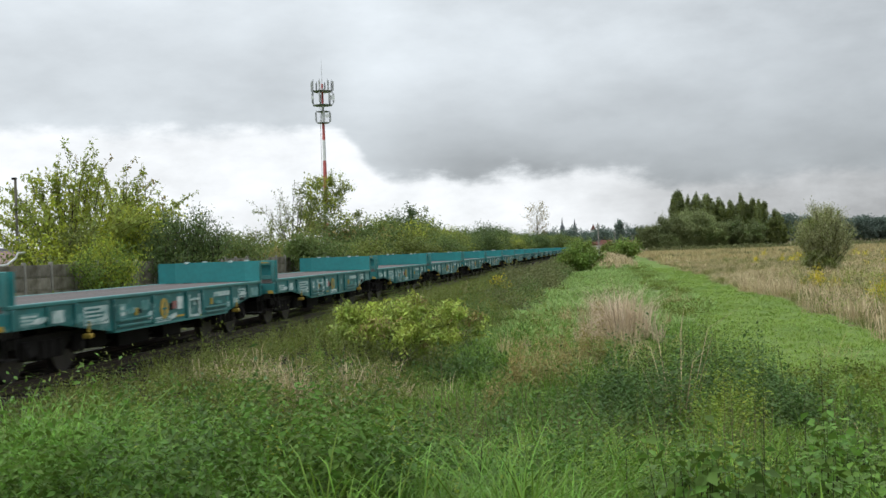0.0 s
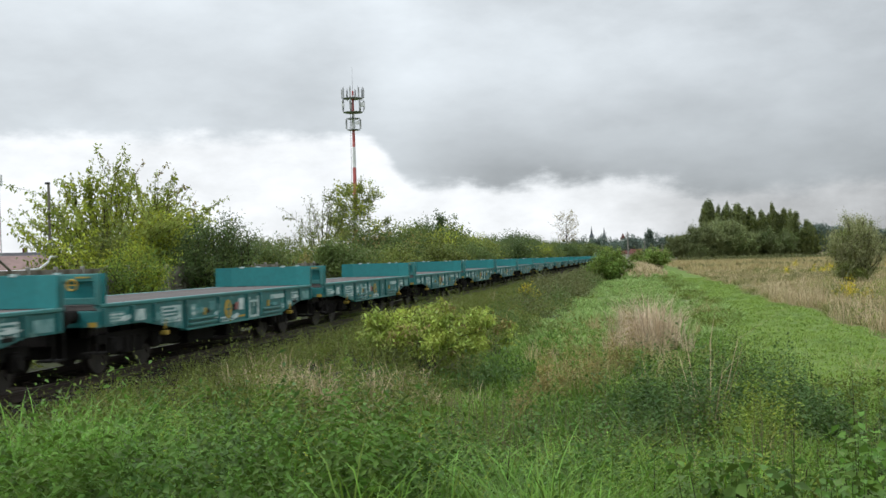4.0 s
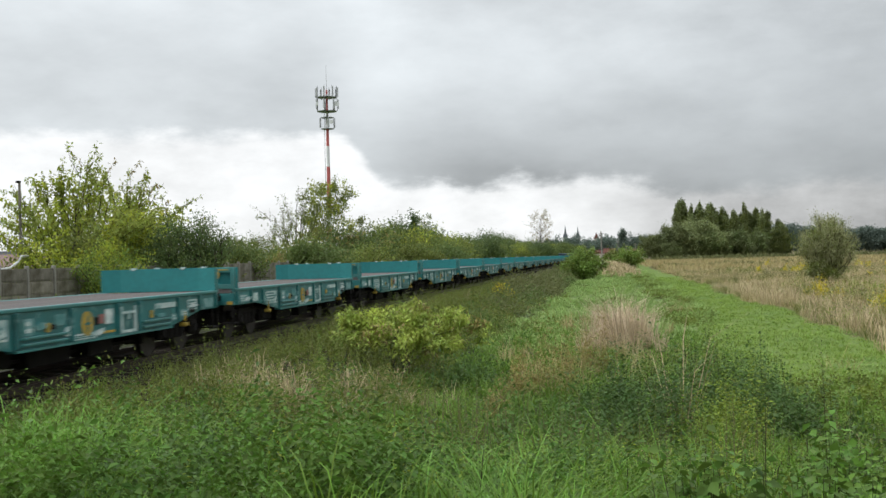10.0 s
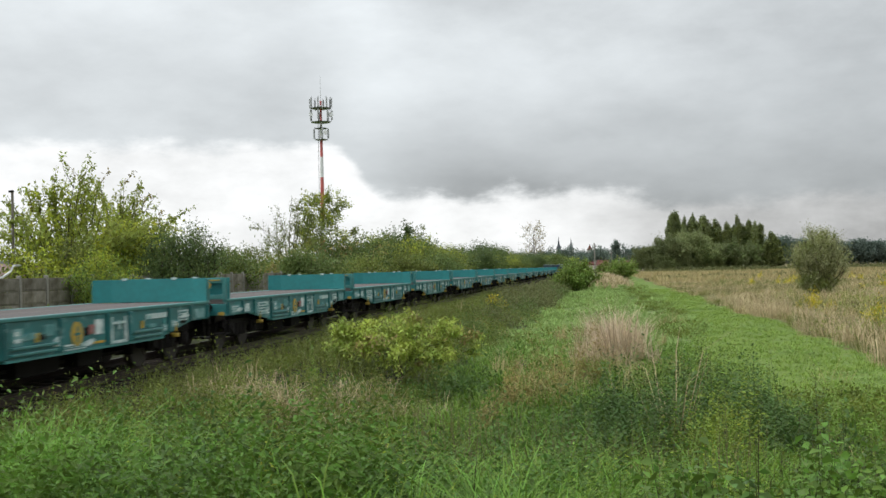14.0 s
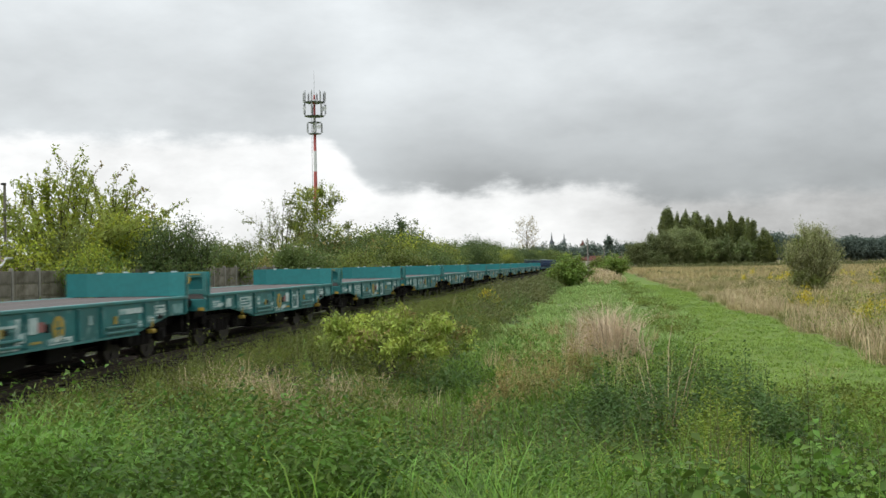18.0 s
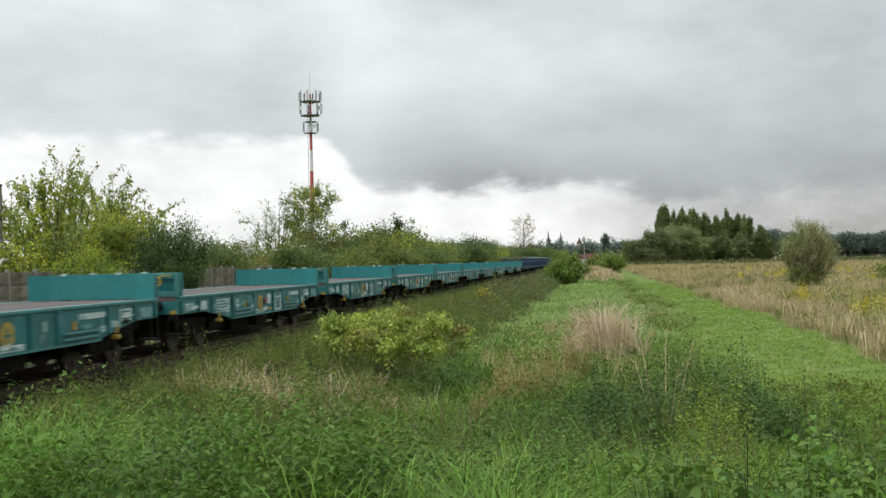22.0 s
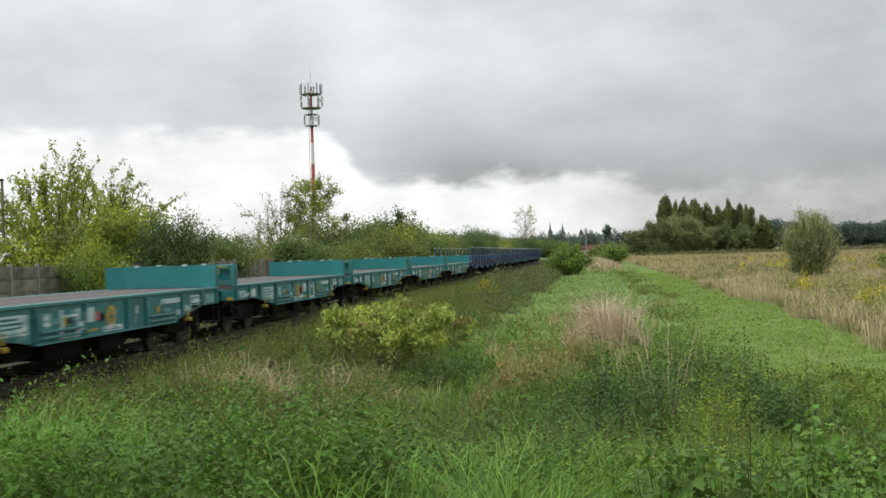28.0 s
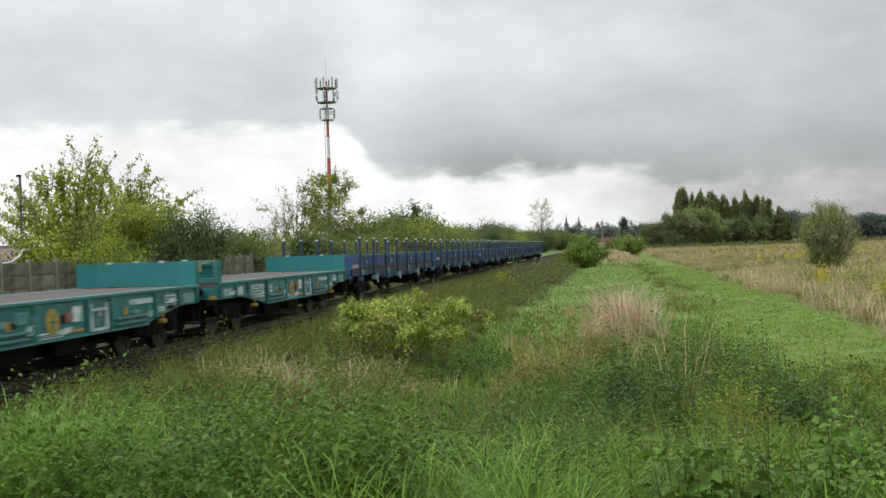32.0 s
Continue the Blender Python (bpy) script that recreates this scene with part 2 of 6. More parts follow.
ROWAN = leaf_mat("shrub_leaf", (0.360, 0.445, 0.080), (0.200, 0.290, 0.064), spread=0.34, scale=1.6)
CHERRY = leaf_mat("tree_shoot_leaf", (0.300, 0.360, 0.072), (0.190, 0.255, 0.056), spread=0.22, leaf=0.42)
DULL = leaf_mat("dull_bank_leaf", (0.150, 0.165, 0.062), (0.100, 0.120, 0.046), scale=0.4, spread=0.16)
BUSHGREEN = leaf_mat("bush_leaf", (0.190, 0.300, 0.060), (0.120, 0.205, 0.042), scale=0.8)
THICKET = leaf_mat("thicket_leaf", (0.088, 0.162, 0.042), (0.052, 0.106, 0.028), spread=0.3)
SPRAY = leaf_mat("yellowish_weed_leaf", (0.238, 0.326, 0.048), (0.155, 0.238, 0.038))
FRESH = leaf_mat("fresh_grass", (0.176, 0.352, 0.055), (0.115, 0.245, 0.040), spread=0.3)
MINT = leaf_mat("mint_leaf", (0.195, 0.318, 0.050), (0.085, 0.160, 0.028), scale=0.8, spread=0.28)
OLIVE = leaf_mat("olive_leaf", (0.185, 0.225, 0.052), (0.125, 0.175, 0.042), spread=0.17, each=0.14)
MIDGREEN = leaf_mat("mid_green_leaf", (0.128, 0.184, 0.052), (0.086, 0.136, 0.042), spread=0.17, each=0.14)
DEEP = leaf_mat("deep_green_leaf", (0.098, 0.150, 0.054), (0.070, 0.116, 0.044), spread=0.16)
FARGREEN = leaf_mat("far_tree_leaf", (0.205, 0.248, 0.096), (0.135, 0.178, 0.078), scale=0.05, spread=0.12, each=0.28)
# pale bluish green: the haze of distance is mixed into the leaf colour
HAZEGREEN = leaf_mat("distant_leaf_with_haze", (0.140, 0.185, 0.150), (0.110, 0.150, 0.126), scale=0.03, spread=0.10)
WILLOWLEAF = leaf_mat("willow_leaf", (0.370, 0.390, 0.195), (0.270, 0.300, 0.140), scale=0.5, spread=0.15)
BROWNTWIG = mat("dry_stem", (0.20, 0.16, 0.10), 0.9, scale=5, fine=20, bump=0.0)
DARKSTEM = mat("dark_stem", (0.045, 0.04, 0.025), 0.9, scale=5, fine=20, bump=0.0)
ROOFRED = mat("red_tile_roof", (0.122, 0.052, 0.041), 0.85, dark=(0.081, 0.036, 0.029), scale=0.6, fine=5, bump=0.2)
ROOFFADE = mat("faded_roof", (0.24, 0.165, 0.15), 0.9, dark=(0.17, 0.12, 0.11), scale=0.8, fine=6, bump=0.2)
ROOFDARK = mat("dark_roof", (0.07, 0.07, 0.075), 0.85, scale=0.6, fine=5, bump=0.2)
PLASTER = mat("house_plaster", (0.55, 0.53, 0.49), 0.9, dark=(0.42, 0.40, 0.36), scale=0.4, fine=6, bump=0.1)
GLASS = mat("dark_window_glass", (0.02, 0.025, 0.03), 0.08, scale=1, fine=4, bump=0.0)
SPIREGREY = mat("spire_slate", (0.10, 0.11, 0.125), 0.7, scale=0.1, fine=1, bump=0.1)


# ---- mesh tools ----
def mesh_np(name, V, F, mats):
    """A mesh from arrays: V (n, 3), F (m, 3 or 4)."""
    me = bpy.data.meshes.new(name)
    V, F = np.asarray(V, np.float32), np.asarray(F, np.int32)
    me.vertices.add(len(V))
    me.vertices.foreach_set("co", V.ravel())
    k = F.shape[1]
    me.loops.add(F.size)
    me.loops.foreach_set("vertex_index", F.ravel())
    me.polygons.add(len(F))
    me.polygons.foreach_set("loop_start", np.arange(len(F), dtype=np.int32) * k)
    me.update(calc_edges=True)
    for m in mats if isinstance(mats, (list, tuple)) else [mats]:
        me.materials.append(m)
    return me


def finish(bm, name, material, smooth=False):
    me = bpy.data.meshes.new(name)
    bm.to_mesh(me)
    bm.free()
    me.materials.append(material)
    if smooth:
        for p in me.polygons:
            p.use_smooth = True
    return me


def part(name, bm, material, parent, label="", at=None, smooth=False):
    """Links a bmesh, or a mesh that is ready, as one mesh object under a thing or under a part."""
    me = bm if isinstance(bm, bpy.types.Mesh) else finish(bm, name, material, smooth)
    ob = new(name, me)
    ob.parent = parent
    if at is not None:
        ob.matrix_basis = at if isinstance(at, Matrix) else Matrix.Translation(at)
    if label:
        ob["label"] = label
    return ob


def thing(name, at=None, label="", category="", group="", kind=""):
    ob = new(name)
    ob.empty_display_size = 0.2
    if at is not None:
        ob.matrix_basis = at if isinstance(at, Matrix) else Matrix.Translation(at)
    return tagged(ob, label, category, group, kind)


def box(bm, x0, x1, y0, y1, z0, z1, bevel=0.0):
    v = [bm.verts.new((x, y, z)) for x in (x0, x1) for y in (y0, y1) for z in (z0, z1)]
    fs = [bm.faces.new([v[i] for i in f]) for f in ((0, 1, 3, 2), (4, 6, 7, 5), (0, 4, 5, 1), (2, 3, 7, 6), (0, 2, 6, 4), (1, 5, 7, 3))]
    if bevel:
        es = list({e for f in fs for e in f.edges})
        bmesh.ops.bevel(bm, geom=es, offset=bevel, segments=1, affect="EDGES")
    return bm


def boxes(*rows, bevel=0.0):
    bm = bmesh.new()
    for r in rows:
        box(bm, *r, bevel=bevel)
    return bm


def tube(bm, pts, radii, sides=6, cap=True):
    """A tapered tube along points."""
    rings = []
    for i, p in enumerate(pts):
        p = Vector(p)
        d = (Vector(pts[min(i + 1, len(pts) - 1)]) - Vector(pts[max(i - 1, 0)])).normalized()
        a = d.orthogonal().normalized()
        b = d.cross(a)
        rings.append([bm.verts.new(p + radii[i] * (math.cos(2 * math.pi * k / sides) * a + math.sin(2 * math.pi * k / sides) * b)) for k in range(sides)])
    for r0, r1 in zip(rings, rings[1:]):
        a0 = min(range(sides), key=lambda k: (r1[k].co - r0[0].co).length)
        for k in range(sides):
            bm.faces.new((r0[k], r0[(k + 1) % sides], r1[(k + 1 + a0) % sides], r1[(k + a0) % sides]))
    if cap:
        bm.faces.new(rings[0][::-1])
        bm.faces.new(rings[-1])
    return bm


def disc_x(bm, x0, x1, y, z, r, sides=16):
    """A round plate whose axis runs along x."""
    return tube(bm, [(x0, y, z), (x1, y, z)], [r, r], sides)


def prism(bm, outline, x0, x1):
    """An outline in y, z pushed from x0 to x1."""
    a = [bm.verts.new((x0, y, z)) for y, z in outline]
    b = [bm.verts.new((x1, y, z)) for y, z in outline]
    bm.faces.new(a)
    bm.faces.new(b[::-1])
    for i in range(len(a)):
        j = (i + 1) % len(a)
        bm.faces.new((a[j], a[i], b[i], b[j]))
    bmesh.ops.recalc_face_normals(bm, faces=bm.faces)
    return bm


# ---- lie of the land ----
TRACK_X = -10.12
FIELD_Z = -1.3


def smooth01(a, b, x):
    u = np.clip((x - a) / (b - a), 0, 1)
    return u * u * (3 - 2 * u)


def ground_z(x, y):
    x, y = np.asarray(x, float), np.asarray(y, float)
    dx = x - TRACK_X
    right = FIELD_Z + (-0.42 - FIELD_Z) * (1 - smooth01(2.6, 6.2, dx))
    left = -0.42 + 0.25 * smooth01(3, 9, -dx)
    z = np.where(dx > 0, right, left)
    z = np.where(np.abs(dx) < 2.9, -0.42 + 0 * z, z)
    knoll = (1 - smooth01(2.5, 15.5, y)) * smooth01(2.9, 6.5, dx)
    z = z + (0.22 - z) * np.clip(knoll, 0, 1) * (dx > 0)
    bank = 1.1 * np.exp(-((x - 0.5) / 3.2) ** 2 - ((y - 250) / 70) ** 2)
    rough = 0.10 * np.sin(x * 0.9 + 1.3 * np.sin(y * 0.23)) * np.sin(y * 0.41 + x * 0.17) * smooth01(3.2, 5.0, dx)
    far = smooth01(400, 1500, np.hypot(x, y)) * 0.4
    return z + bank + rough * (y < 400) + far


def field_edge(y):
    """Where the dry field begins, beside the mown strip."""
    return 8.85 + 0.35 * np.sin(y * 0.13) + 0.3 * np.sin(y * 0.31 + 1) + 0.22 * np.sin(y * 0.83)


def path_mask(x, y):
    """1 on the mown strip."""
    wob = 0.25 * np.sin(y * 0.13) + 0.15 * np.sin(y * 0.37)
    left = 5.0 - 2.2 * smooth01(70, 30, y) + 1.0 * smooth01(60, 200, y)
    return (x > left + wob) & (x < field_edge(y)) & (y > 23) & (y < 420)


def sheet(name, xs, ys, material, dz=0.0, label="", keep=None):
    X, Y = np.meshgrid(xs, ys)
    Z = ground_z(X, Y) + dz
    n, m = X.shape
    i = np.arange(n * m).reshape(n, m)
    F = np.stack([i[:-1, :-1], i[:-1, 1:], i[1:, 1:], i[1:, :-1]], -1).reshape(-1, 4)
    me = mesh_np(name, np.stack([X, Y, Z], -1).reshape(-1, 3), F, material)
    me.polygons.foreach_set("use_smooth", np.ones(len(F), bool))
    if keep is not None:
        cx, cy = X.ravel()[F].mean(1), Y.ravel()[F].mean(1)
        me.polygons.foreach_set("material_index", keep(cx, cy).astype(np.int32))
    return tagged(new(name, me), label, kind="structure")


def spaced(*stops):
    out = []
    for a, b, s in stops:
        out += list(np.arange(a, b, s))
    return np.array(out + [stops[-1][1]])


def zones(cx, cy):
    k = np.zeros(len(cx))
    k[(cx > field_edge(cy)) & (cy > 12) & (cy < 480)] = 2
    k[path_mask(cx, cy)] = 1
    k[(cy > 480) | (cx > 120)] = 3
    k[(cx < -30)] = 0
    # zone 4: ground with shade put into its colour, under the dense weeds
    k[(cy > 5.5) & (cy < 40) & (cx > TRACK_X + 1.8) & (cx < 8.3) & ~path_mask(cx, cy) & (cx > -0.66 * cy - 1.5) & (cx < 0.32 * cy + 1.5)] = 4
    # the same painted shade beneath the train and along its far side
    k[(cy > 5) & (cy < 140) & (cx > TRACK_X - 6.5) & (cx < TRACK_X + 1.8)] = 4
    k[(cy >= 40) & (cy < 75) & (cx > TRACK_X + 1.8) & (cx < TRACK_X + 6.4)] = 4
    return k


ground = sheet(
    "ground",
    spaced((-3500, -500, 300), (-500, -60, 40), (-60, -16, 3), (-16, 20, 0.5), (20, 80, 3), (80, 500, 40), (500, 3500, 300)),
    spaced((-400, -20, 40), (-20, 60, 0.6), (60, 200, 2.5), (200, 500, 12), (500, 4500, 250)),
    [SOIL, MOWN, STRAW, PLOUGH, LITTER_SHADE], label="rough meadow, mown strip and dry field", keep=zones)


# ---- railway track ----
def track_bed():
    bm = bmesh.new()
    prof = [(-3.0, -0.44), (-1.75, -0.2), (1.75, -0.2), (3.0, -0.44), (3.0, -0.7), (-3.0, -0.7)]
    ys = list(np.arange(-60, 200, 4)) + [240, 320, 450, 700]
    rows = [[bm.verts.new((TRACK_X + x + (0.06 * math.sin(y * 1.7 + x * 3) if abs(x) > 2 else 0), y, z)) for x, z in prof] for y in ys]
    for a, b in zip(rows, rows[1:]):
        for k in range(5):
            bm.faces.new((a[k], b[k], b[k + 1], a[k + 1]))
    bmesh.ops.recalc_face_normals(bm, faces=bm.faces)
    bed = tagged(new("track_bed", finish(bm, "track_bed", BALLAST_SHADED)), "brown crushed-stone ballast bed under the track", kind="structure")
    prof = [(-0.065, -0.16), (0.065, -0.16), (0.065, -0.145), (0.012, -0.12), (0.012, -0.045), (0.036, -0.035), (0.036, -0.004), (0.028, 0), (-0.028, 0), (-0.036, -0.004), (-0.036, -0.035), (-0.012, -0.045), (-0.012, -0.12), (-0.065, -0.145)]
    for side in (-1, 1):
        bm = bmesh.new()
        a = [bm.verts.new((TRACK_X + side * 0.7535 + x, -60, z)) for x, z in prof]
        b = [bm.verts.new((TRACK_X + side * 0.7535 + x, 700, z)) for x, z in prof]
        for i in range(len(prof)):
            j = (i + 1) % len(prof)
            bm.faces.new((a[i], a[j], b[j], b[i]))
        part("rail", bm, RAILHEAD, bed, "rusty steel rail")
    sl = finish(boxes((-1.3, 1.3, -0.13, 0.13, -0.34, -0.165), bevel=0.02), "sleeper", SLEEPER)
    for i in range(200):
        part("sleeper", sl, None, bed, at=(TRACK_X, 4 + 0.6 * i, 0))
    return bed


track_bed()


# ---- plants ----
def swell(x, y):
    """Height of the growth from place to place."""
    u = np.sin(1.7 * x + 1.1 * np.sin(1.3 * y)) * np.sin(1.45 * y + 0.8 * np.sin(1.9 * x)) + 0.6 * np.sin(4.1 * x + 2.3 * y) * np.sin(3.3 * y - 1.2 * x) + 0.5 * np.sin(7.9 * x - 3.1 * y) * np.sin(6.7 * y + 2.6 * x + 1)
    short = 1 - 0.12 * smooth01(-6.0, -7.0, x) * smooth01(23, 18, y)
    return (1 + 0.40 * u) * short


def blades(n, sample, h, w, lean=0.35, hvar=0.4, seed=0):
    """Curved tapering blades of grass: V, F."""
    r = np.random.default_rng(seed)
    x, y = sample(r, n)
    n = len(x)
    z = ground_z(x, y) - 0.02
    hh = h * (1 + hvar * (2 * r.random(n) - 1))
    ww = w * (0.7 + 0.6 * r.random(n))
    a, t = r.random(n) * 6.283, r.random(n) * 6.283
    l = lean * hh * (0.3 + 1.2 * r.random(n))
    px, py = np.cos(a) * ww / 2, np.sin(a) * ww / 2
    lx, ly = np.cos(t) * l, np.sin(t) * l
    V = np.empty((n, 5, 3))
    V[:, 0] = np.stack([x - px, y - py, z], -1)
    V[:, 1] = np.stack([x + px, y + py, z], -1)
    V[:, 2] = np.stack([x - 0.8 * px + 0.35 * lx, y - 0.8 * py + 0.35 * ly, z + hh * 0.6], -1)
    V[:, 3] = np.stack([x + 0.8 * px + 0.35 * lx, y + 0.8 * py + 0.35 * ly, z + hh * 0.6], -1)
    V[:, 4] = np.stack([x + lx, y + ly, z + hh * (0.98 - 0.25 * r.random(n))], -1)
    F = (np.arange(n)[:, None, None] * 5 + np.array([[0, 1, 3], [0, 3, 2], [2, 3, 4]])).reshape(-1, 3)
    return V.reshape(-1, 3), F


def leaves_at(C, size, r, aspect=0.5, droop=0.3, fold=0.25, out=None):
    """Folded pointed leaves at places C: V, F. out: main direction of each leaf."""
    n = len(C)
    d = r.normal(size=(n, 3)) if out is None else out + 0.35 * r.normal(size=(n, 3))
    d[:, 2] -= droop
    d /= np.linalg.norm(d, axis=1)[:, None] + 1e-9
    up = r.normal(size=(n, 3)) * 0.6 + np.array([0, 0, 1.0])
    s = np.cross(d, up)
    s /= np.linalg.norm(s, axis=1)[:, None] + 1e-9
    nrm = np.cross(s, d)
    L = (size * (0.6 + 0.8 * r.random(n)))[:, None]
    V = np.empty((n, 4, 3))
    V[:, 0] = C
    V[:, 1] = C + d * L * 0.45 + s * L * aspect * 0.5 + nrm * L * fold * 0.3
    V[:, 2] = C + d * L - nrm * L * 0.12
    V[:, 3] = C + d * L * 0.45 - s * L * aspect * 0.5 + nrm * L * fold * 0.3
    F = (np.arange(n)[:, None, None] * 4 + np.array([[0, 1, 2], [0, 2, 3]])).reshape(-1, 3)
    return V.reshape(-1, 3), F


def join(*vf):
    off, VV, FF = 0, [], []
    for V, F in vf:
        VV.append(V)
        FF.append(F + off)
        off += len(V)
    return np.concatenate(VV), np.concatenate(FF)


def weeds(n, sample, h, leaf, per, seed, spread=0.16, hvar=0.35, aspect=0.5, droop=0.35):
    """Upright leafy weeds with paired leaves along each stem: V, F of leaves and V, F of stems."""
    r = np.random.default_rng(seed)
    x, y = sample(r, n)
    n = len(x)
    z = ground_z(x, y)
    hh = h * (1 + hvar * (2 * r.random(n) - 1)) * swell(x, y)
    lean = r.normal(size=(n, 2)) * 0.12 * h
    u = np.tile((np.arange(per) + 0.5) / per, (n, 1)) * 0.85 + 0.15
    a = (np.arange(per) // 2 * 1.571 + np.arange(per) % 2 * 3.1416)[None] + r.random(n)[:, None] * 6.28 + r.normal(size=(n, per)) * 0.35
    cx = x[:, None] + lean[:, :1] * u ** 2
    cy = y[:, None] + lean[:, 1:] * u ** 2
    cz = z[:, None] + hh[:, None] * u
    C = np.stack([cx, cy, cz], -1).reshape(-1, 3)
    D = np.stack([np.cos(a), np.sin(a), 0.25 + 0 * a], -1).reshape(-1, 3)
    sz = leaf * (1.15 - 0.6 * u.ravel()) * (0.75 + 0.5 * np.repeat(r.random(n), per))
    k = r.random(len(C)) < 0.92
    V1 = leaves_at(C[k], sz[k], r, aspect, droop, out=D[k])
    w = 0.007
    S = np.empty((n, 3, 3))
    S[:, 0] = np.stack([x - w, y, z], -1)
    S[:, 1] = np.stack([x + w, y, z], -1)
    S[:, 2] = np.stack([x + lean[:, 0], y + lean[:, 1], z + hh], -1)
    return V1, (S.reshape(-1, 3), np.arange(3 * n).reshape(-1, 3))


def tufts(n, sample, h, w, per, seed, open_=0.5, radius=0.06, hvar=0.4):
    """Tufts of blades that fan out from a common foot: V, F."""
    r = np.random.default_rng(seed)
    x0, y0 = sample(r, n)
    n = len(x0)
    size = (1 + hvar * (2 * r.random(n) - 1)) * swell(x0, y0)
    k = np.repeat(np.arange(n), per)
    m = len(k)
    a = r.random(m) * 6.283
    q = np.sqrt(r.random(m))
    x, y = x0[k] + radius * q * np.cos(a), y0[k] + radius * q * np.sin(a)
    z = ground_z(x, y) - 0.02
    hh = h * size[k] * (0.6 + 0.5 * r.random(m))
    l = open_ * hh * (0.25 + q) * (0.6 + 0.8 * r.random(m))
    b = a + 1.571 + 0.5 * r.normal(size=m)
    ww = w * (0.7 + 0.6 * r.random(m))
    px, py = np.cos(b) * ww / 2, np.sin(b) * ww / 2
    lx, ly = np.cos(a) * l, np.sin(a) * l
    V = np.empty((m, 5, 3))
    V[:, 0] = np.stack([x - px, y - py, z], -1)
    V[:, 1] = np.stack([x + px, y + py, z], -1)
    V[:, 2] = np.stack([x - 0.85 * px + 0.4 * lx, y - 0.85 * py + 0.4 * ly, z + hh * 0.68], -1)
    V[:, 3] = np.stack([x + 0.85 * px + 0.4 * lx, y + 0.85 * py + 0.4 * ly, z + hh * 0.68], -1)
    V[:, 4] = np.stack([x + lx * 1.15, y + ly * 1.15, z + hh * (0.95 - 0.5 * q * open_ * r.random(m))], -1)
    F = (np.arange(m)[:, None, None] * 5 + np.array([[0, 1, 3], [0, 3, 2], [2, 3, 4]])).reshape(-1, 3)
    return V.reshape(-1, 3), F


def arching(n, sample, h, w, per, seed, open_=0.8, radius=0.08, hvar=0.4):
    """Tufts of long blades that rise and bend over at the tip: V, F."""
    r = np.random.default_rng(seed)
    x0, y0 = sample(r, n)
    n = len(x0)
    size = (1 + hvar * (2 * r.random(n) - 1)) * np.clip(swell(x0, y0), 0.6, 1.2)
    k = np.repeat(np.arange(n), per)
    m = len(k)
    a = r.random(m) * 6.283
    x, y = x0[k] + radius * r.normal(size=m), y0[k] + radius * r.normal(size=m)
    z = ground_z(x, y) - 0.02
    hh = h * size[k] * (0.65 + 0.6 * r.random(m))
    l = open_ * hh * (0.25 + 0.9 * r.random(m))
    d = 0.15 + 0.6 * r.random(m)
    b = a + 1.571 + 0.35 * r.normal(size=m)
    ww = w * (0.6 + 0.7 * r.random(m))
    V = np.empty((m, 9, 3))
    for i, (u, q) in enumerate(((0.0, 0.8), (0.38, 1.0), (0.68, 0.85), (0.87, 0.5), (1.0, 0.0))):
        cx, cy = x + np.cos(a) * l * u ** 1.8, y + np.sin(a) * l * u ** 1.8
        cz = z + hh * (1.2 * u - d * u ** 3)
        ox, oy = np.cos(b) * ww * q / 2, np.sin(b) * ww * q / 2
        V[:, min(2 * i, 8)] = np.stack([cx - ox, cy - oy, cz], -1)
        if i < 4:
            V[:, 2 * i + 1] = np.stack([cx + ox, cy + oy, cz], -1)
    T = [[0, 1, 3], [0, 3, 2], [2, 3, 5], [2, 5, 4], [4, 5, 7], [4, 7, 6], [6, 7, 8]]
    F = (np.arange(m)[:, None, None] * 9 + np.array(T)).reshape(-1, 3)
    return V.reshape(-1, 3), F


def domes(n, sample, rad, h, leaf, per, seed, aspect=0.5, hvar=0.4, droop=0.25):
    """Low leafy plants, each a loose dome of leaves that point outwards: V, F."""
    r = np.random.default_rng(seed)
    x0, y0 = sample(r, n)
    n = len(x0)
    size = (1 + hvar * (2 * r.random(n) - 1)) * swell(x0, y0)
    k = np.repeat(np.arange(n), per)
    m = len(k)
    d = r.normal(size=(m, 3))
    d[:, 2] = np.abs(d[:, 2])
    d /= np.linalg.norm(d, axis=1)[:, None]
    q = (0.35 + 0.65 * r.random(m) ** 0.5) * (0.8 + 0.4 * r.random(m))
    lump = 0.8 + 0.35 * np.sin(5 * d[:, 0] + k) * np.cos(4 * d[:, 1] + 2 * k)
    C = np.stack([x0[k], y0[k], ground_z(x0[k], y0[k])], -1) + d * (q * lump * size[k])[:, None] * np.array([rad, rad, h])
    return leaves_at(C, leaf * (0.75 + 0.5 * r.random(m)), r, aspect, droop, out=d + np.array([0, 0, 0.1]))


def area(x0, x1, y0, y1, test=None, wedge=True, patch=None):
    """A sampler over a piece of ground within the wedge of the view and a margin round it."""
    def f(r, n):
        y = y0 + (y1 - y0) * r.random(n * 3)
        x = x0 + (x1 - x0) * r.random(n * 3)
        k = np.ones(len(x), bool)
        if wedge:
            k &= (x > -0.66 * y - 1.5) & (x < 0.32 * y + 1.5)
        if test is not None:
            k &= test(x, y)
        if patch is not None:
            s, cut, seed = patch
            k &= (np.sin(x * s + seed) * np.sin(y * s * 0.7 + 2 * seed) + 0.6 * np.sin(x * s * 2.3 - y * s * 1.1 + seed * 3)) > cut
        i = np.flatnonzero(k)[:n]
        return x[i], y[i]
    return f


def stuff(name, vf, material, label, category="plants"):
    ob = new(name, mesh_np(name, *vf, material))
    return tagged(ob, label, category, kind="stuff")


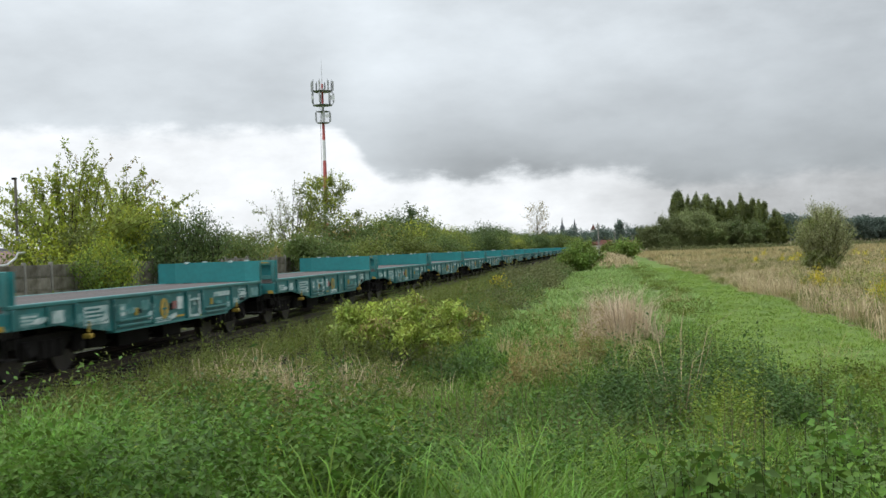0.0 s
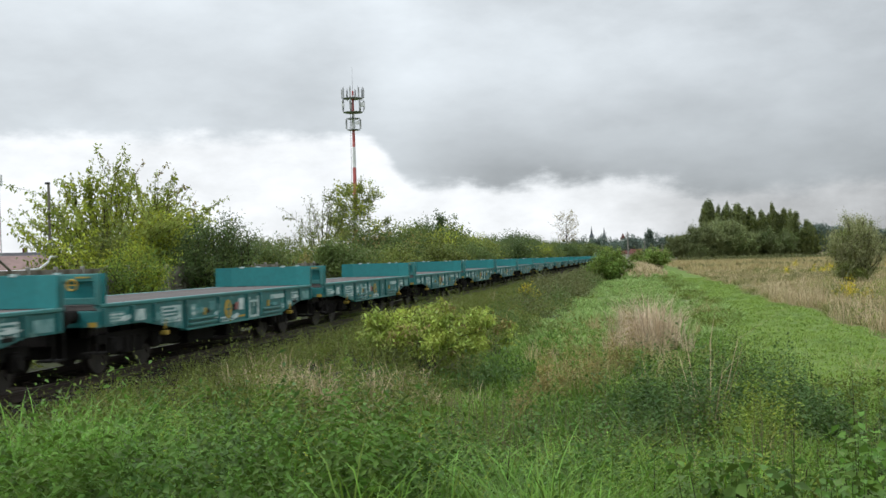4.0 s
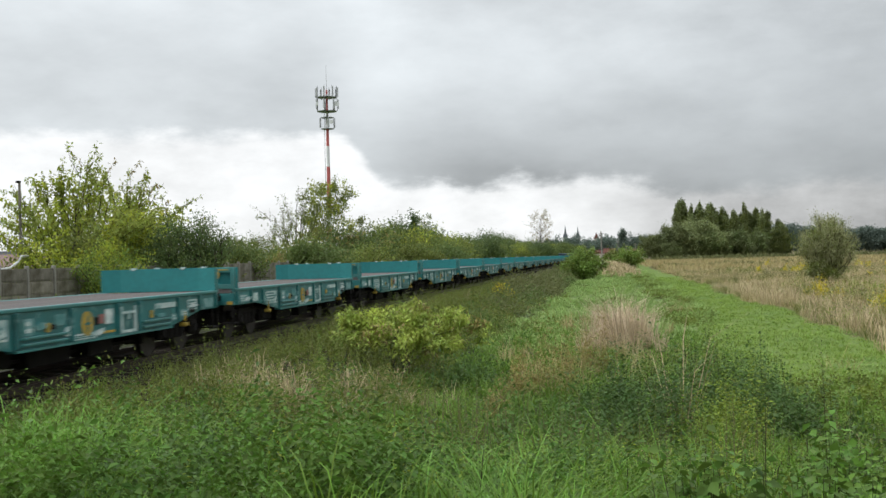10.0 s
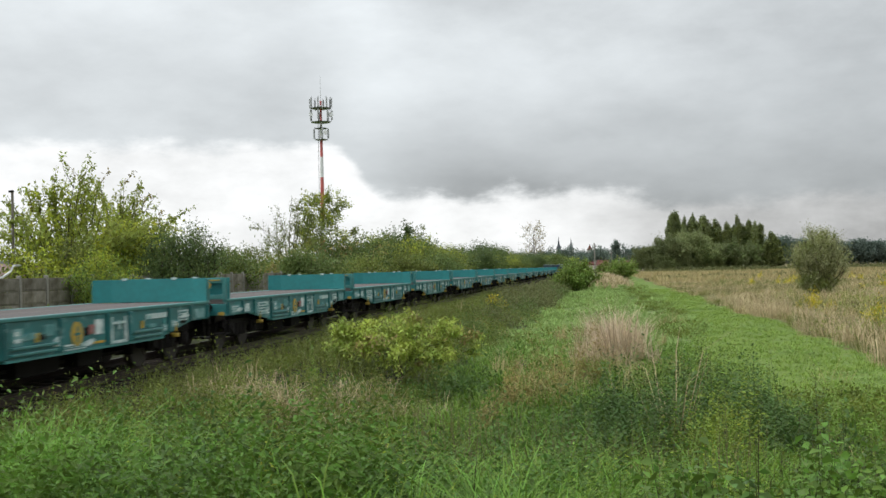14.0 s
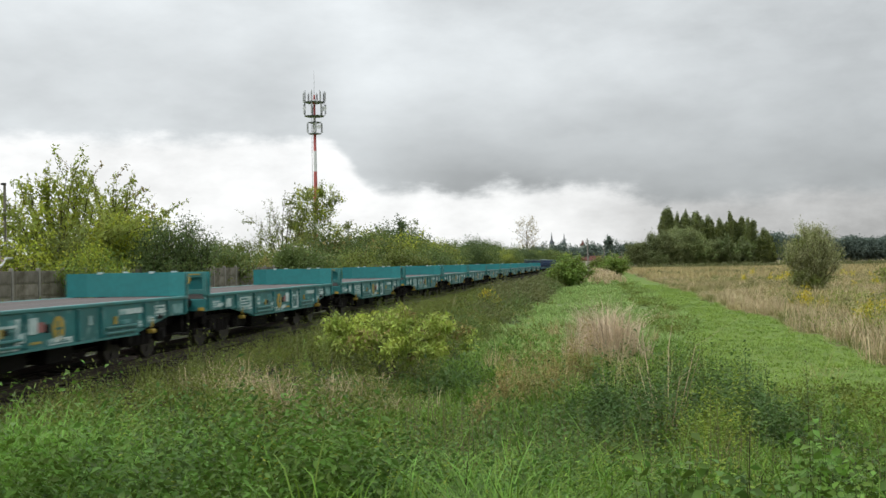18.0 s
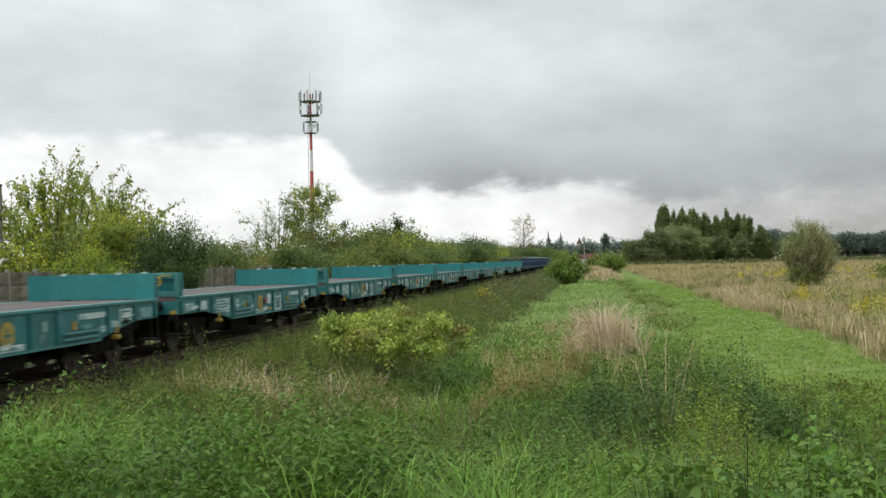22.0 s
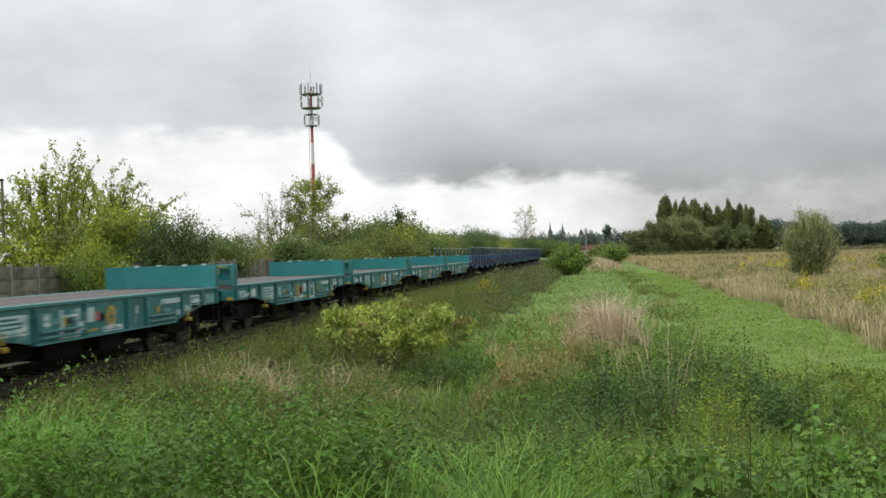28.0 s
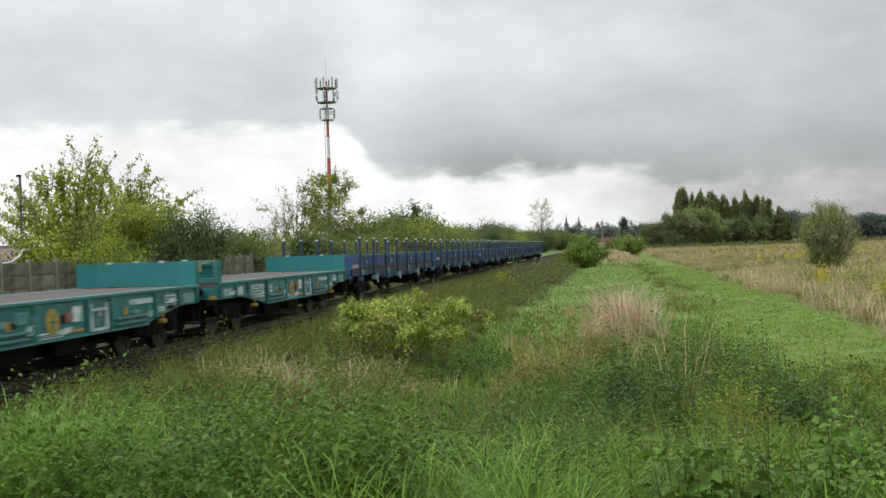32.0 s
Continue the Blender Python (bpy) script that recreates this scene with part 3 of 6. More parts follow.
off_track = lambda x, y: x > TRACK_X + 1.95
verge = lambda x, y: (x > TRACK_X + 1.85) & (x < TRACK_X + 5.9 + 0.4 * np.sin(y * 0.3))
meadow = lambda x, y: (x > TRACK_X + 5.6) & ~path_mask(x, y) & (x < 8.8)


def clump(x0, y0, sx, sy):
    return lambda r, n: (x0 + sx * r.normal(size=n), y0 + sy * r.normal(size=n))


def bunch(sample, k, rad):
    """The sampler's places, each with k plants crowded round it."""
    def f(r, n):
        x, y = sample(r, max(1, n // k))
        return np.repeat(x, k) + rad * r.normal(size=len(x) * k), np.repeat(y, k) + rad * r.normal(size=len(y) * k)
    return f


def foreground():
    stuff("knoll_grass", tufts(900, lambda r, n: (-6 + 13 * r.random(n), -6 + 11.5 * r.random(n)), 0.32, 0.014, 12, 72, 0.9, 0.14), LUSH, "trampled grass on the low rise", "grass")
    off_patch = lambda x, y: off_track(x, y) & (((x + 5.4) / 1.1) ** 2 + ((y - 10.5) / 1.2) ** 2 > 1) & (x > TRACK_X + 3.6)
    near = area(-12, 6, 7.0, 16, off_patch)
    stuff("foreground_grass", arching(620, area(-12, 6, 7.0, 16, off_patch, patch=(0.9, -0.2, 4)), 0.62, 0.013, 18, 1, 0.8, 0.10), LUSH, "green grass tufts between the weeds in the foreground")
    stuff("tall_reed_tuft", arching(200, area(-1.9, -0.3, 8.8, 12.6), 0.58, 0.012, 22, 2, 0.95, 0.14), FRESH, "tufts of broad pale green blades bending over", "grass")
    stuff("tall_reed_tuft", arching(18, clump(-3.2, 9.3, 0.6, 0.4), 0.46, 0.012, 12, 7, 0.8, 0.08), LUSHPALE, "tufts of broad pale green blades bending over", "grass")
    stuff("tall_reed_tuft", arching(220, area(-0.8, 2.2, 9.3, 14.5), 0.66, 0.014, 14, 42, 0.9, 0.10), LUSH, "tufts of broad green blades beside the thicket", "grass")
    stuff("bright_grass_patch", arching(330, clump(-5.6, 10.9, 0.55, 0.5), 0.78, 0.015, 22, 8, 0.8, 0.11), FRESH, "patch of fresh light green grass", "grass")
    stuff("single_blades", arching(130, area(-7, 5, 8.5, 19, off_patch), 0.70, 0.011, 3, 73, 0.7, 0.12), LUSHPALE, "single long pale blades standing out of the weeds", "grass")
    stuff("ground_leaves", domes(500, near, 0.26, 0.18, 0.09, 40, 3, hvar=0.5), NETTLE, "low nettle leaves covering the ground")
    lv, st = weeds(2300, bunch(area(-6.0, -1.6, 7.6, 11.5, off_patch, patch=(1.3, -0.6, 1)), 9, 0.13), 0.76, 0.098, 18, 43, droop=0.5, hvar=0.45)
    stuff("nettles", lv, NETTLE, "stand of dark green nettles with toothed leaves")
    lv, st = weeds(1900, bunch(area(0.4, 6, 7.6, 12.5, patch=(1.2, -0.6, 3)), 8, 0.14), 0.66, 0.125, 16, 9, droop=0.5, hvar=0.45, aspect=0.66)
    stuff("broad_leaf_nettles", lv, NETTLE, "large-leaved dark green nettles close by")
    stuff("nettle_stems", st, DARKSTEM, "thin dark stems of the nettles", "stems")
    lv, st = weeds(130, clump(-3.6, 9.6, 0.36, 0.3), 0.92, 0.12, 18, 74, droop=0.6, hvar=0.3, aspect=0.42)
    stuff("deep_green_nettles", lv, THICKET, "very dark green long-leaved nettles", "weeds")
    lv, st = weeds(20, area(1.0, 3.1, 9.0, 12.0), 1.12, 0.032, 44, 75, hvar=0.25, aspect=0.6)
    stuff("seed_spikes", lv, DARKSTEM, "dark withered seed spikes standing above the weeds", "stalks")
    stuff("seed_spike_stems", st, DARKSTEM, "thin dark stems of the seed spikes", "stems")
    lv, st = weeds(1300, bunch(area(-5.6, 3.4, 10.5, 19, off_patch, patch=(0.9, -0.1, 2)), 4, 0.15), 0.80, 0.06, 26, 76, aspect=0.32, droop=-0.15, hvar=0.5)
    stuff("upright_shoots", lv, MINT, "slim upright shoots with small leaves", "weeds")
    stuff("upright_shoot_stems", st, BROWNTWIG, "thin brown stems of the upright shoots", "stems")
    stuff("mint_shoots", weeds(3600, bunch(area(-9, 3.5, 9.0, 14.8, off_patch, patch=(0.6, -0.7, 5)), 9, 0.12), 0.58, 0.065, 20, 4, aspect=0.4, droop=0.2, hvar=0.5)[0], MINT, "crowded leafy mint shoots")
    stuff("tall_nettles", weeds(1100, bunch(area(-9, 5, 10, 15, off_patch, patch=(0.7, 0.0, 8)), 8, 0.12), 0.8, 0.10, 20, 53, droop=0.45)[0], DARKWEED, "taller nettle shoots with paired leaves")
    stuff("small_herbs", domes(600, area(-9, 5, 9, 19, off_patch, patch=(0.6, 0.1, 4)), 0.26, 0.5, 0.07, 56, 5, aspect=0.38, hvar=0.5), HERB, "small-leaved light green herbs")
    stuff("dark_herbs", domes(420, area(-9, 5, 9, 22, off_patch, patch=(0.7, 0.35, 2)), 0.30, 0.55, 0.09, 60, 44), DARKWEED, "dark green herb clumps")
    stuff("yellow_weeds", weeds(150, area(-5, 4, 9, 15, off_track, patch=(0.5, 0.4, 7)), 0.72, 0.07, 26, 6, aspect=0.35)[0], YGREEN, "scattered yellow-green weeds")
    stuff("yellowish_herbs", weeds(150, clump(-2.75, 10.6, 0.28, 0.5), 0.82, 0.07, 26, 77, aspect=0.4, droop=0.1)[0], SPRAY, "yellowish green herbs among the nettles", "weeds")
    stuff("yellowish_herbs", weeds(110, clump(0.9, 11.4, 0.45, 0.4), 0.85, 0.075, 26, 78, aspect=0.38, droop=0.1)[0], SPRAY, "yellowish green herbs before the thicket", "weeds")
    stuff("dark_dead_stalks", blades(46, area(-1.6, 4.2, 9, 16, None), 1.0, 0.016, 0.10, 0.35, 10), DARKSTEM, "thin dark dead stalks standing in the weeds", "stalks")
    stuff("dry_blades", tufts(60, area(-6, 4, 9, 18, off_track), 0.6, 0.010, 6, 45, 0.8, 0.06), DRY, "dry straw-coloured blades among the green", "grass")


def middle_ground():
    bank = area(-24, 4, 12, 75, verge)
    stuff("verge_grass", tufts(1100, bank, 0.5, 0.014, 13, 11, 0.8, 0.12), VERGE, "olive and brownish rough grass on the railway bank")
    stuff("verge_dry_grass", tufts(220, area(-24, 4, 18, 70, verge, patch=(0.45, 0.55, 2)), 0.60, 0.012, 12, 17, 0.8, 0.12), PINKDRY, "dry pinkish seed stalks in the bank grass")
    stuff("verge_weeds", domes(2600, bank, 0.30, 0.55, 0.065, 56, 12, aspect=0.4), HERB, "dense low green weeds on the bank")
    stuff("verge_olive_weeds", domes(2000, area(-24, 4, 12, 75, verge, patch=(0.4, -0.1, 5)), 0.32, 0.60, 0.07, 52, 46, aspect=0.36), OLIVE, "olive-green weeds on the bank")
    stuff("verge_nettles", domes(1100, area(-24, 4, 14, 60, lambda x, y: verge(x, y) & (x > TRACK_X + 3.4), patch=(0.5, 0.2, 9)), 0.34, 0.60, 0.075, 54, 18), DARKWEED, "dark nettle patches on the bank")
    stuff("verge_rusty_weeds", domes(420, area(-24, 4, 14, 60, verge, patch=(0.6, 0.5, 13)), 0.25, 0.62, 0.06, 46, 47, aspect=0.3), RUSTY, "brownish withered weeds on the bank")
    lv, st = weeds(260, area(-10, -6, 24, 70, lambda x, y: (x > TRACK_X + 1.9) & (x < TRACK_X + 3.2)), 0.5, 0.05, 26, 19, aspect=0.35)
    edge = lambda x, y: (x > TRACK_X + 1.55) & (x < TRACK_X + 3.0)
    stuff("trackside_grass", tufts(900, area(-10, -6, 9, 90, edge), 0.50, 0.011, 12, 70, 0.7, 0.14), VERGE, "rough olive grass at the foot of the ballast", "grass")
    stuff("trackside_low_weeds", domes(2400, area(-10, -6, 9, 90, edge), 0.30, 0.62, 0.046, 58, 71, aspect=0.36), OLIVE, "low olive weeds at the foot of the ballast")
    stuff("trackside_weeds", lv, OLIVE, "taller weeds close to the ballast")
    stuff("trackside_weed_stems", st, BROWNTWIG, "brown stems close to the ballast", "stems")
    stuff("verge_shoots", weeds(2400, bunch(area(-24, 4, 14, 48, lambda x, y: verge(x, y) & (x > TRACK_X + 2.7)), 6, 0.14), 0.74, 0.085, 24, 54, aspect=0.32, droop=0.1, hvar=0.5)[0], OLIVE, "feathery upright weed shoots on the bank")
    stuff("verge_green_shoots", weeds(800, bunch(area(-24, 4, 14, 48, lambda x, y: verge(x, y) & (x > TRACK_X + 2.7), patch=(0.5, 0.0, 6)), 6, 0.14), 0.72, 0.10, 22, 55, aspect=0.4, hvar=0.5)[0], MINT, "green upright weed shoots on the bank")
    side = area(-14, 8, 13, 45, meadow)
    stuff("bank_grass", tufts(1700, side, 0.36, 0.016, 15, 13, 0.75, 0.12), LUSHPALE, "green grass tufts between the bank and the meadow")
    stuff("bank_herbs", domes(1300, side, 0.28, 0.24, 0.07, 44, 20, aspect=0.42), LUSHPALE, "low light green herbs between the bank and the meadow")
    near_strip = lambda x, y: (x > 2.2) & (x < 7.5)
    stuff("path_end_weeds", weeds(420, area(2, 8, 12, 24, near_strip, patch=(0.8, 0.0, 2)), 0.5, 0.09, 18, 66, hvar=0.5)[0], MINT, "scattered leafy weeds at the end of the mown strip")
    stuff("path_end_herbs", domes(420, area(2, 8, 12, 27, near_strip, patch=(0.7, -0.3, 4)), 0.3, 0.28, 0.08, 46, 67), HERB, "low rough herbs at the end of the mown strip")
    stuff("bank_dark_herbs", domes(240, area(-14, 8, 14, 50, meadow, patch=(0.5, 0.55, 3)), 0.34, 0.36, 0.10, 50, 26), DARKWEED, "darker herb patches in the meadow")
    stuff("bank_dry_grass", tufts(160, area(-3, 5, 20, 60, meadow, patch=(0.5, 0.4, 8)), 0.7, 0.012, 16, 48, 0.5, 0.10), DRY, "pale dry stalks in the meadow edge")
    stuff("meadow_grass", tufts(3600, area(-8, 8.3, 38, 150, meadow), 0.26, 0.034, 12, 14, 1.0, 0.16), MEADOW, "low light green meadow grass in swathes")
    stuff("meadow_swath", domes(1500, area(-8, 8.3, 38, 200, meadow, patch=(0.35, 0.0, 6)), 0.55, 0.16, 0.20, 40, 27, aspect=0.4), MEADOW, "lying swathes of cut meadow grass")
    stuff("meadow_tuft", domes(200, area(-8, 8.3, 40, 200, meadow, patch=(0.3, 0.7, 2)), 0.5, 0.36, 0.20, 44, 28, aspect=0.4), HERB, "darker tufts in the meadow")
    stuff("mown_grass", tufts(6500, area(2, 9, 22, 150, path_mask), 0.12, 0.020, 11, 15, 1.0, 0.16), MOWNBLADE, "short bright green mown grass")
    stuff("mown_tuft", domes(420, area(2, 9, 16, 130, path_mask, patch=(0.7, 0.3, 3)), 0.30, 0.09, 0.09, 40, 29, aspect=0.3), MEADOW, "taller tufts in the mown strip")
    stuff("far_verge_weeds", domes(1500, area(-9, 0, 70, 330, lambda x, y: verge(x, y) & (x > TRACK_X + 3.3)), 0.75, 0.8, 0.2, 46, 16, aspect=0.45), DULL, "green weeds along the bank farther off")
    stuff("far_verge_olive_weeds", domes(900, area(-9, 0, 70, 330, lambda x, y: verge(x, y) & (x > TRACK_X + 3.3), patch=(0.15, 0.0, 2)), 0.8, 0.9, 0.19, 64, 49, aspect=0.45), DULL, "olive weeds along the bank farther off")
    stuff("far_verge_dark_weeds", domes(420, area(-9, 0, 50, 330, lambda x, y: verge(x, y) & (x > TRACK_X + 4.0), patch=(0.12, 0.1, 4)), 0.8, 1.0, 0.14, 70, 30), MIDGREEN, "dark weeds at the foot of the bank farther off")
    rough_strip = lambda x, y: (x > 3.0 + 0.5 * np.sin(y * 0.2)) & (x < 5.2 + 0.4 * np.sin(y * 0.17)) & ~path_mask(x, y)
    stuff("rough_strip_weeds", domes(420, area(2.5, 5.6, 28, 150, rough_strip, patch=(0.3, -0.3, 3)), 0.45, 0.28, 0.11, 60, 64, aspect=0.4), HERB, "rough darker weeds beside the mown strip")
    stuff("rough_strip_dark_weeds", domes(70, area(2.5, 5.6, 28, 190, rough_strip, patch=(0.35, 0.3, 5)), 0.45, 0.3, 0.11, 70, 65, aspect=0.45), BUSHGREEN, "dark weeds beside the mown strip")
    far_side = lambda x, y: (x < TRACK_X - 1.9) & (x > -20.5)
    stuff("far_side_weeds", domes(1500, area(-20.5, -13.6, 14, 130, far_side, wedge=False), 0.5, 0.62, 0.16, 36, 31, aspect=0.4), OLIVE, "weeds on the far side of the track")


def dry_field():
    dry = lambda x, y: x > field_edge(y) + 0.1 * np.sin(y * 2.1)
    stuff("dry_field_grass", tufts(5600, area(8, 70, 24, 190, dry, patch=(0.30, -0.75, 1)), 0.55, 0.017, 13, 21, 1.0, 0.35), DRY, "tall straw-coloured grass of the fallow field")
    stuff("pink_field_grass", tufts(2000, area(8, 70, 24, 190, dry, patch=(0.23, 0.1, 7)), 0.68, 0.017, 15, 32, 0.7, 0.2), PINKDRY, "pinkish dry grass of the fallow field")
    stuff("dry_field_green", tufts(4600, area(8, 70, 24, 190, dry, patch=(0.22, -0.35, 2)), 0.46, 0.018, 15, 22, 0.95, 0.2), VERGE, "green tufts among the straw-coloured grass")
    rim = lambda x, y: dry(x, y) & (x < field_edge(y) + 1.8)
    stuff("field_rim_grass", arching(240, area(8, 12, 24, 90, rim), 1.0, 0.016, 14, 81, 0.6, 0.2), PINKDRY, "tall pinkish dry grass leaning over the mown strip")
    stuff("field_rim_green", arching(260, area(8, 12, 24, 90, rim, patch=(0.5, 0.0, 3)), 0.6, 0.016, 14, 82, 0.8, 0.16), VERGE, "green tufts at the rim of the fallow field")
    stuff("field_olive_patch", domes(700, area(9, 70, 34, 200, dry, patch=(0.10, 0.45, 4)), 0.5, 0.95, 0.095, 70, 83, aspect=0.35), DULL, "drifts of dull green weeds in the fallow field")
    stuff("field_weeds", domes(800, area(9, 70, 28, 200, dry, patch=(0.18, 0.2, 5)), 0.42, 0.8, 0.085, 76, 23, aspect=0.35), DULL, "dull green weeds in the fallow field")
    stuff("field_brown_weeds", domes(420, area(9, 70, 28, 200, dry, patch=(0.21, 0.5, 11)), 0.42, 0.85, 0.085, 70, 33, aspect=0.3), RUSTY, "brown withered weeds in the fallow field")
    for k, (x, y, sx, sy, n) in enumerate(((13.2, 77, 0.45, 1.3, 60), (12.6, 56, 0.35, 0.9, 30), (14.8, 60, 0.6, 0.9, 40), (23, 160, 3, 6, 60), (33, 190, 5, 9, 60), (31.5, 128, 1.2, 3, 80))):
        stuff("goldenrod", domes(n // 6, clump(x, y, sx, sy), 0.45, 1.2, 0.06 + 0.0008 * y, 170, 50 + k, aspect=0.4), GOLD, "patch of yellow goldenrod in flower", "goldenrod")
        stuff("goldenrod_leaves", domes(n // 2, clump(x, y - 0.2, sx * 1.2, sy * 1.2), 0.5, 0.85, 0.06 + 0.0008 * y, 90, 70 + k, aspect=0.35), OLIVE, "green stems and leaves of the goldenrod", "goldenrod")
    stuff("field_yellow_weeds", join(domes(46, clump(11.2, 48, 0.9, 2.6), 0.42, 0.8, 0.09, 90, 84, aspect=0.35), domes(40, clump(16.5, 66, 1.6, 4), 0.45, 0.8, 0.1, 80, 85, aspect=0.35), domes(50, clump(19, 92, 3, 6), 0.5, 0.8, 0.12, 70, 86, aspect=0.35)), SPRAY, "yellow-green weeds in the fallow field", "weeds")
    stuff("dead_field_stalks", tufts(14, clump(20.0, 72, 0.9, 2.0), 2.2, 0.03, 7, 68, 0.3, 0.25), BROWNTWIG, "tall dead brown stalks in the fallow field", "stalks")
    stuff("tall_field_grass", tufts(700, area(8, 70, 26, 120, dry, patch=(0.35, 0.45, 9)), 1.0, 0.014, 16, 69, 0.5, 0.25), PINKDRY, "taller feathery dry grass in the fallow field")
    stuff("far_field_tufts", blades(26000, area(9, 140, 180, 470, dry), 0.8, 0.14, 0.4, 0.5, 25), DRY, "far straw-coloured tufts of the fallow field")
    stuff("far_field_edge", domes(520, area(18, 150, 452, 476, None), 2.6, 1.5, 0.7, 36, 35), DULL, "brownish green weeds along the far edge of the field")
    stuff("far_field_green_tufts", domes(300, area(9, 140, 170, 470, dry, patch=(0.06, 0.2, 3)), 1.6, 0.9, 0.34, 44, 34), DULL, "far green and brownish clumps of the fallow field")


def clumps():
    stuff("dry_reed_clump", tufts(110, clump(0.45, 36.9, 0.62, 1.0), 1.15, 0.016, 26, 31, 0.42, 0.14, 0.5), REED, "clump of tall pinkish dry reed grass", "reed grass")
    stuff("dry_bank_patch", tufts(70, clump(-6.4, 20.8, 0.6, 0.6), 0.6, 0.010, 16, 32, 1.0, 0.14), PINKDRY, "patch of dry pinkish grass on the bank", "dry grass")
    stuff("dry_bank_patch", tufts(46, clump(-4.6, 23.6, 0.7, 0.7), 0.5, 0.009, 14, 33, 1.0, 0.14), PINKDRY, "patch of dry pinkish grass below the shrub", "dry grass")
    for k, (x, y, n, h) in enumerate(((-0.62, 30.2, 6, 1.15), (-0.30, 30.8, 5, 1.35), (-1.95, 24.8, 5, 1.0), (-1.45, 25.2, 5, 1.05), (-1.05, 25.6, 4, 0.9), (-2.1, 21.5, 3, 0.7))):
        stuff("rusty_dock_clump", domes(n + 2, clump(x, y, 0.15, 0.25), 0.20, h * 1.25, 0.05, 260, 34 + k, aspect=0.45), RUSTY, "rust-brown seed plumes of dock plants", "dock plants")
    dark = join(weeds(300, clump(0.35, 19.8, 0.45, 0.6), 1.15, 0.105, 28, 36, hvar=0.4, droop=0.45)[0],
                weeds(300, clump(2.05, 20.6, 0.45, 0.6), 0.95, 0.075, 30, 56, hvar=0.4)[0],
                weeds(90, clump(1.3, 19.6, 0.6, 0.8), 1.0, 0.12, 24, 57, hvar=0.5)[0],
                weeds(240, clump(2.5, 18.4, 0.45, 0.7), 0.95, 0.10, 24, 87, hvar=0.4, droop=0.4)[0],
                weeds(200, clump(0.5, 17.9, 0.5, 0.5), 0.95, 0.11, 24, 88, hvar=0.4, droop=0.45)[0],
                domes(80, clump(1.3, 19.5, 0.95, 0.9), 0.42, 0.78, 0.10, 130, 60))
    stuff("tall_weed_thicket", dark, THICKET, "thicket of tall dark green weeds", "weeds")
    lv, st = weeds(420, clump(1.6, 23.0, 0.85, 1.0), 1.05, 0.075, 32, 58, hvar=0.35, aspect=0.36)
    stuff("thicket_back_shoots", lv, BUSHGREEN, "slender dull green shoots rising behind the thicket", "weeds")
    stuff("weed_thicket_stems", st, DARKSTEM, "dark stems of the weed thicket", "stems")
    stuff("thicket_herbs", domes(20, clump(1.3, 18.6, 1.0, 0.7), 0.4, 0.8, 0.09, 120, 61, aspect=0.4), HERB, "lighter herbs growing through the thicket", "weeds")
    stuff("thicket_shoots", weeds(110, clump(1.1, 20.4, 0.75, 0.9), 1.25, 0.10, 28, 63, hvar=0.4, aspect=0.38)[0], MINT, "lighter leafy shoots rising above the thicket", "weeds")
    stuff("yellow_green_weed", weeds(170, clump(1.6, 16.9, 0.28, 0.3), 1.0, 0.085, 28, 37, aspect=0.4)[0], SPRAY, "bright yellow-green weed in front of the thicket", "weed")
    stuff("pale_dry_stalks", tufts(4, clump(1.0, 18.2, 0.10, 0.2), 1.5, 0.010, 9, 38, 0.6, 0.05), PINKDRY, "pale dry stalks standing out of the thicket", "stalks")
    stuff("dry_swath", tufts(420, clump(1.6, 205, 1.4, 24), 0.8, 0.09, 10, 39, 0.5, 0.3), PINKDRY, "pale dry grass on the low far bank", "dry grass")
    for k, (x, y, sx, sy, n, h) in enumerate(((-5.3, 47, 0.4, 1.6, 7, 0.95), (-4.9, 58, 0.4, 2.2, 8, 1.05), (-4.7, 72, 0.45, 3, 9, 1.1), (-4.5, 92, 0.5, 4, 9, 1.2), (-4.6, 118, 0.5, 5, 9, 1.3), (-6.6, 82, 0.5, 4, 7, 1.1))):
        stuff("bank_scrub", domes(n, clump(x, y, sx, sy), 0.8, h, 0.07 + 0.0009 * y, 170, 91 + k, aspect=0.45), DULL if k % 2 else MIDGREEN, "dull green scrub humps on the railway bank", "scrub")
    stuff("goldenrod_clump", domes(7, clump(-6.3, 71, 0.35, 0.4), 0.42, 0.75, 0.12, 150, 40, aspect=0.4), GOLD, "yellow goldenrod on the bank beside the track", "goldenrod")
    stuff("dark_bramble", domes(26, clump(-3.5, 27.2, 0.45, 0.6), 0.5, 0.85, 0.09, 110, 41), THICKET, "low dark bramble beside the shrub", "bramble")
    stuff("fallen_dry_stalk", tufts(4, clump(6.3, 31.5, 0.5, 0.5), 0.7, 0.008, 8, 62, 1.4, 0.1), DRY, "flattened dry stalks at the edge of the mown strip", "stalks")


foreground()
middle_ground()
dry_field()
clumps()


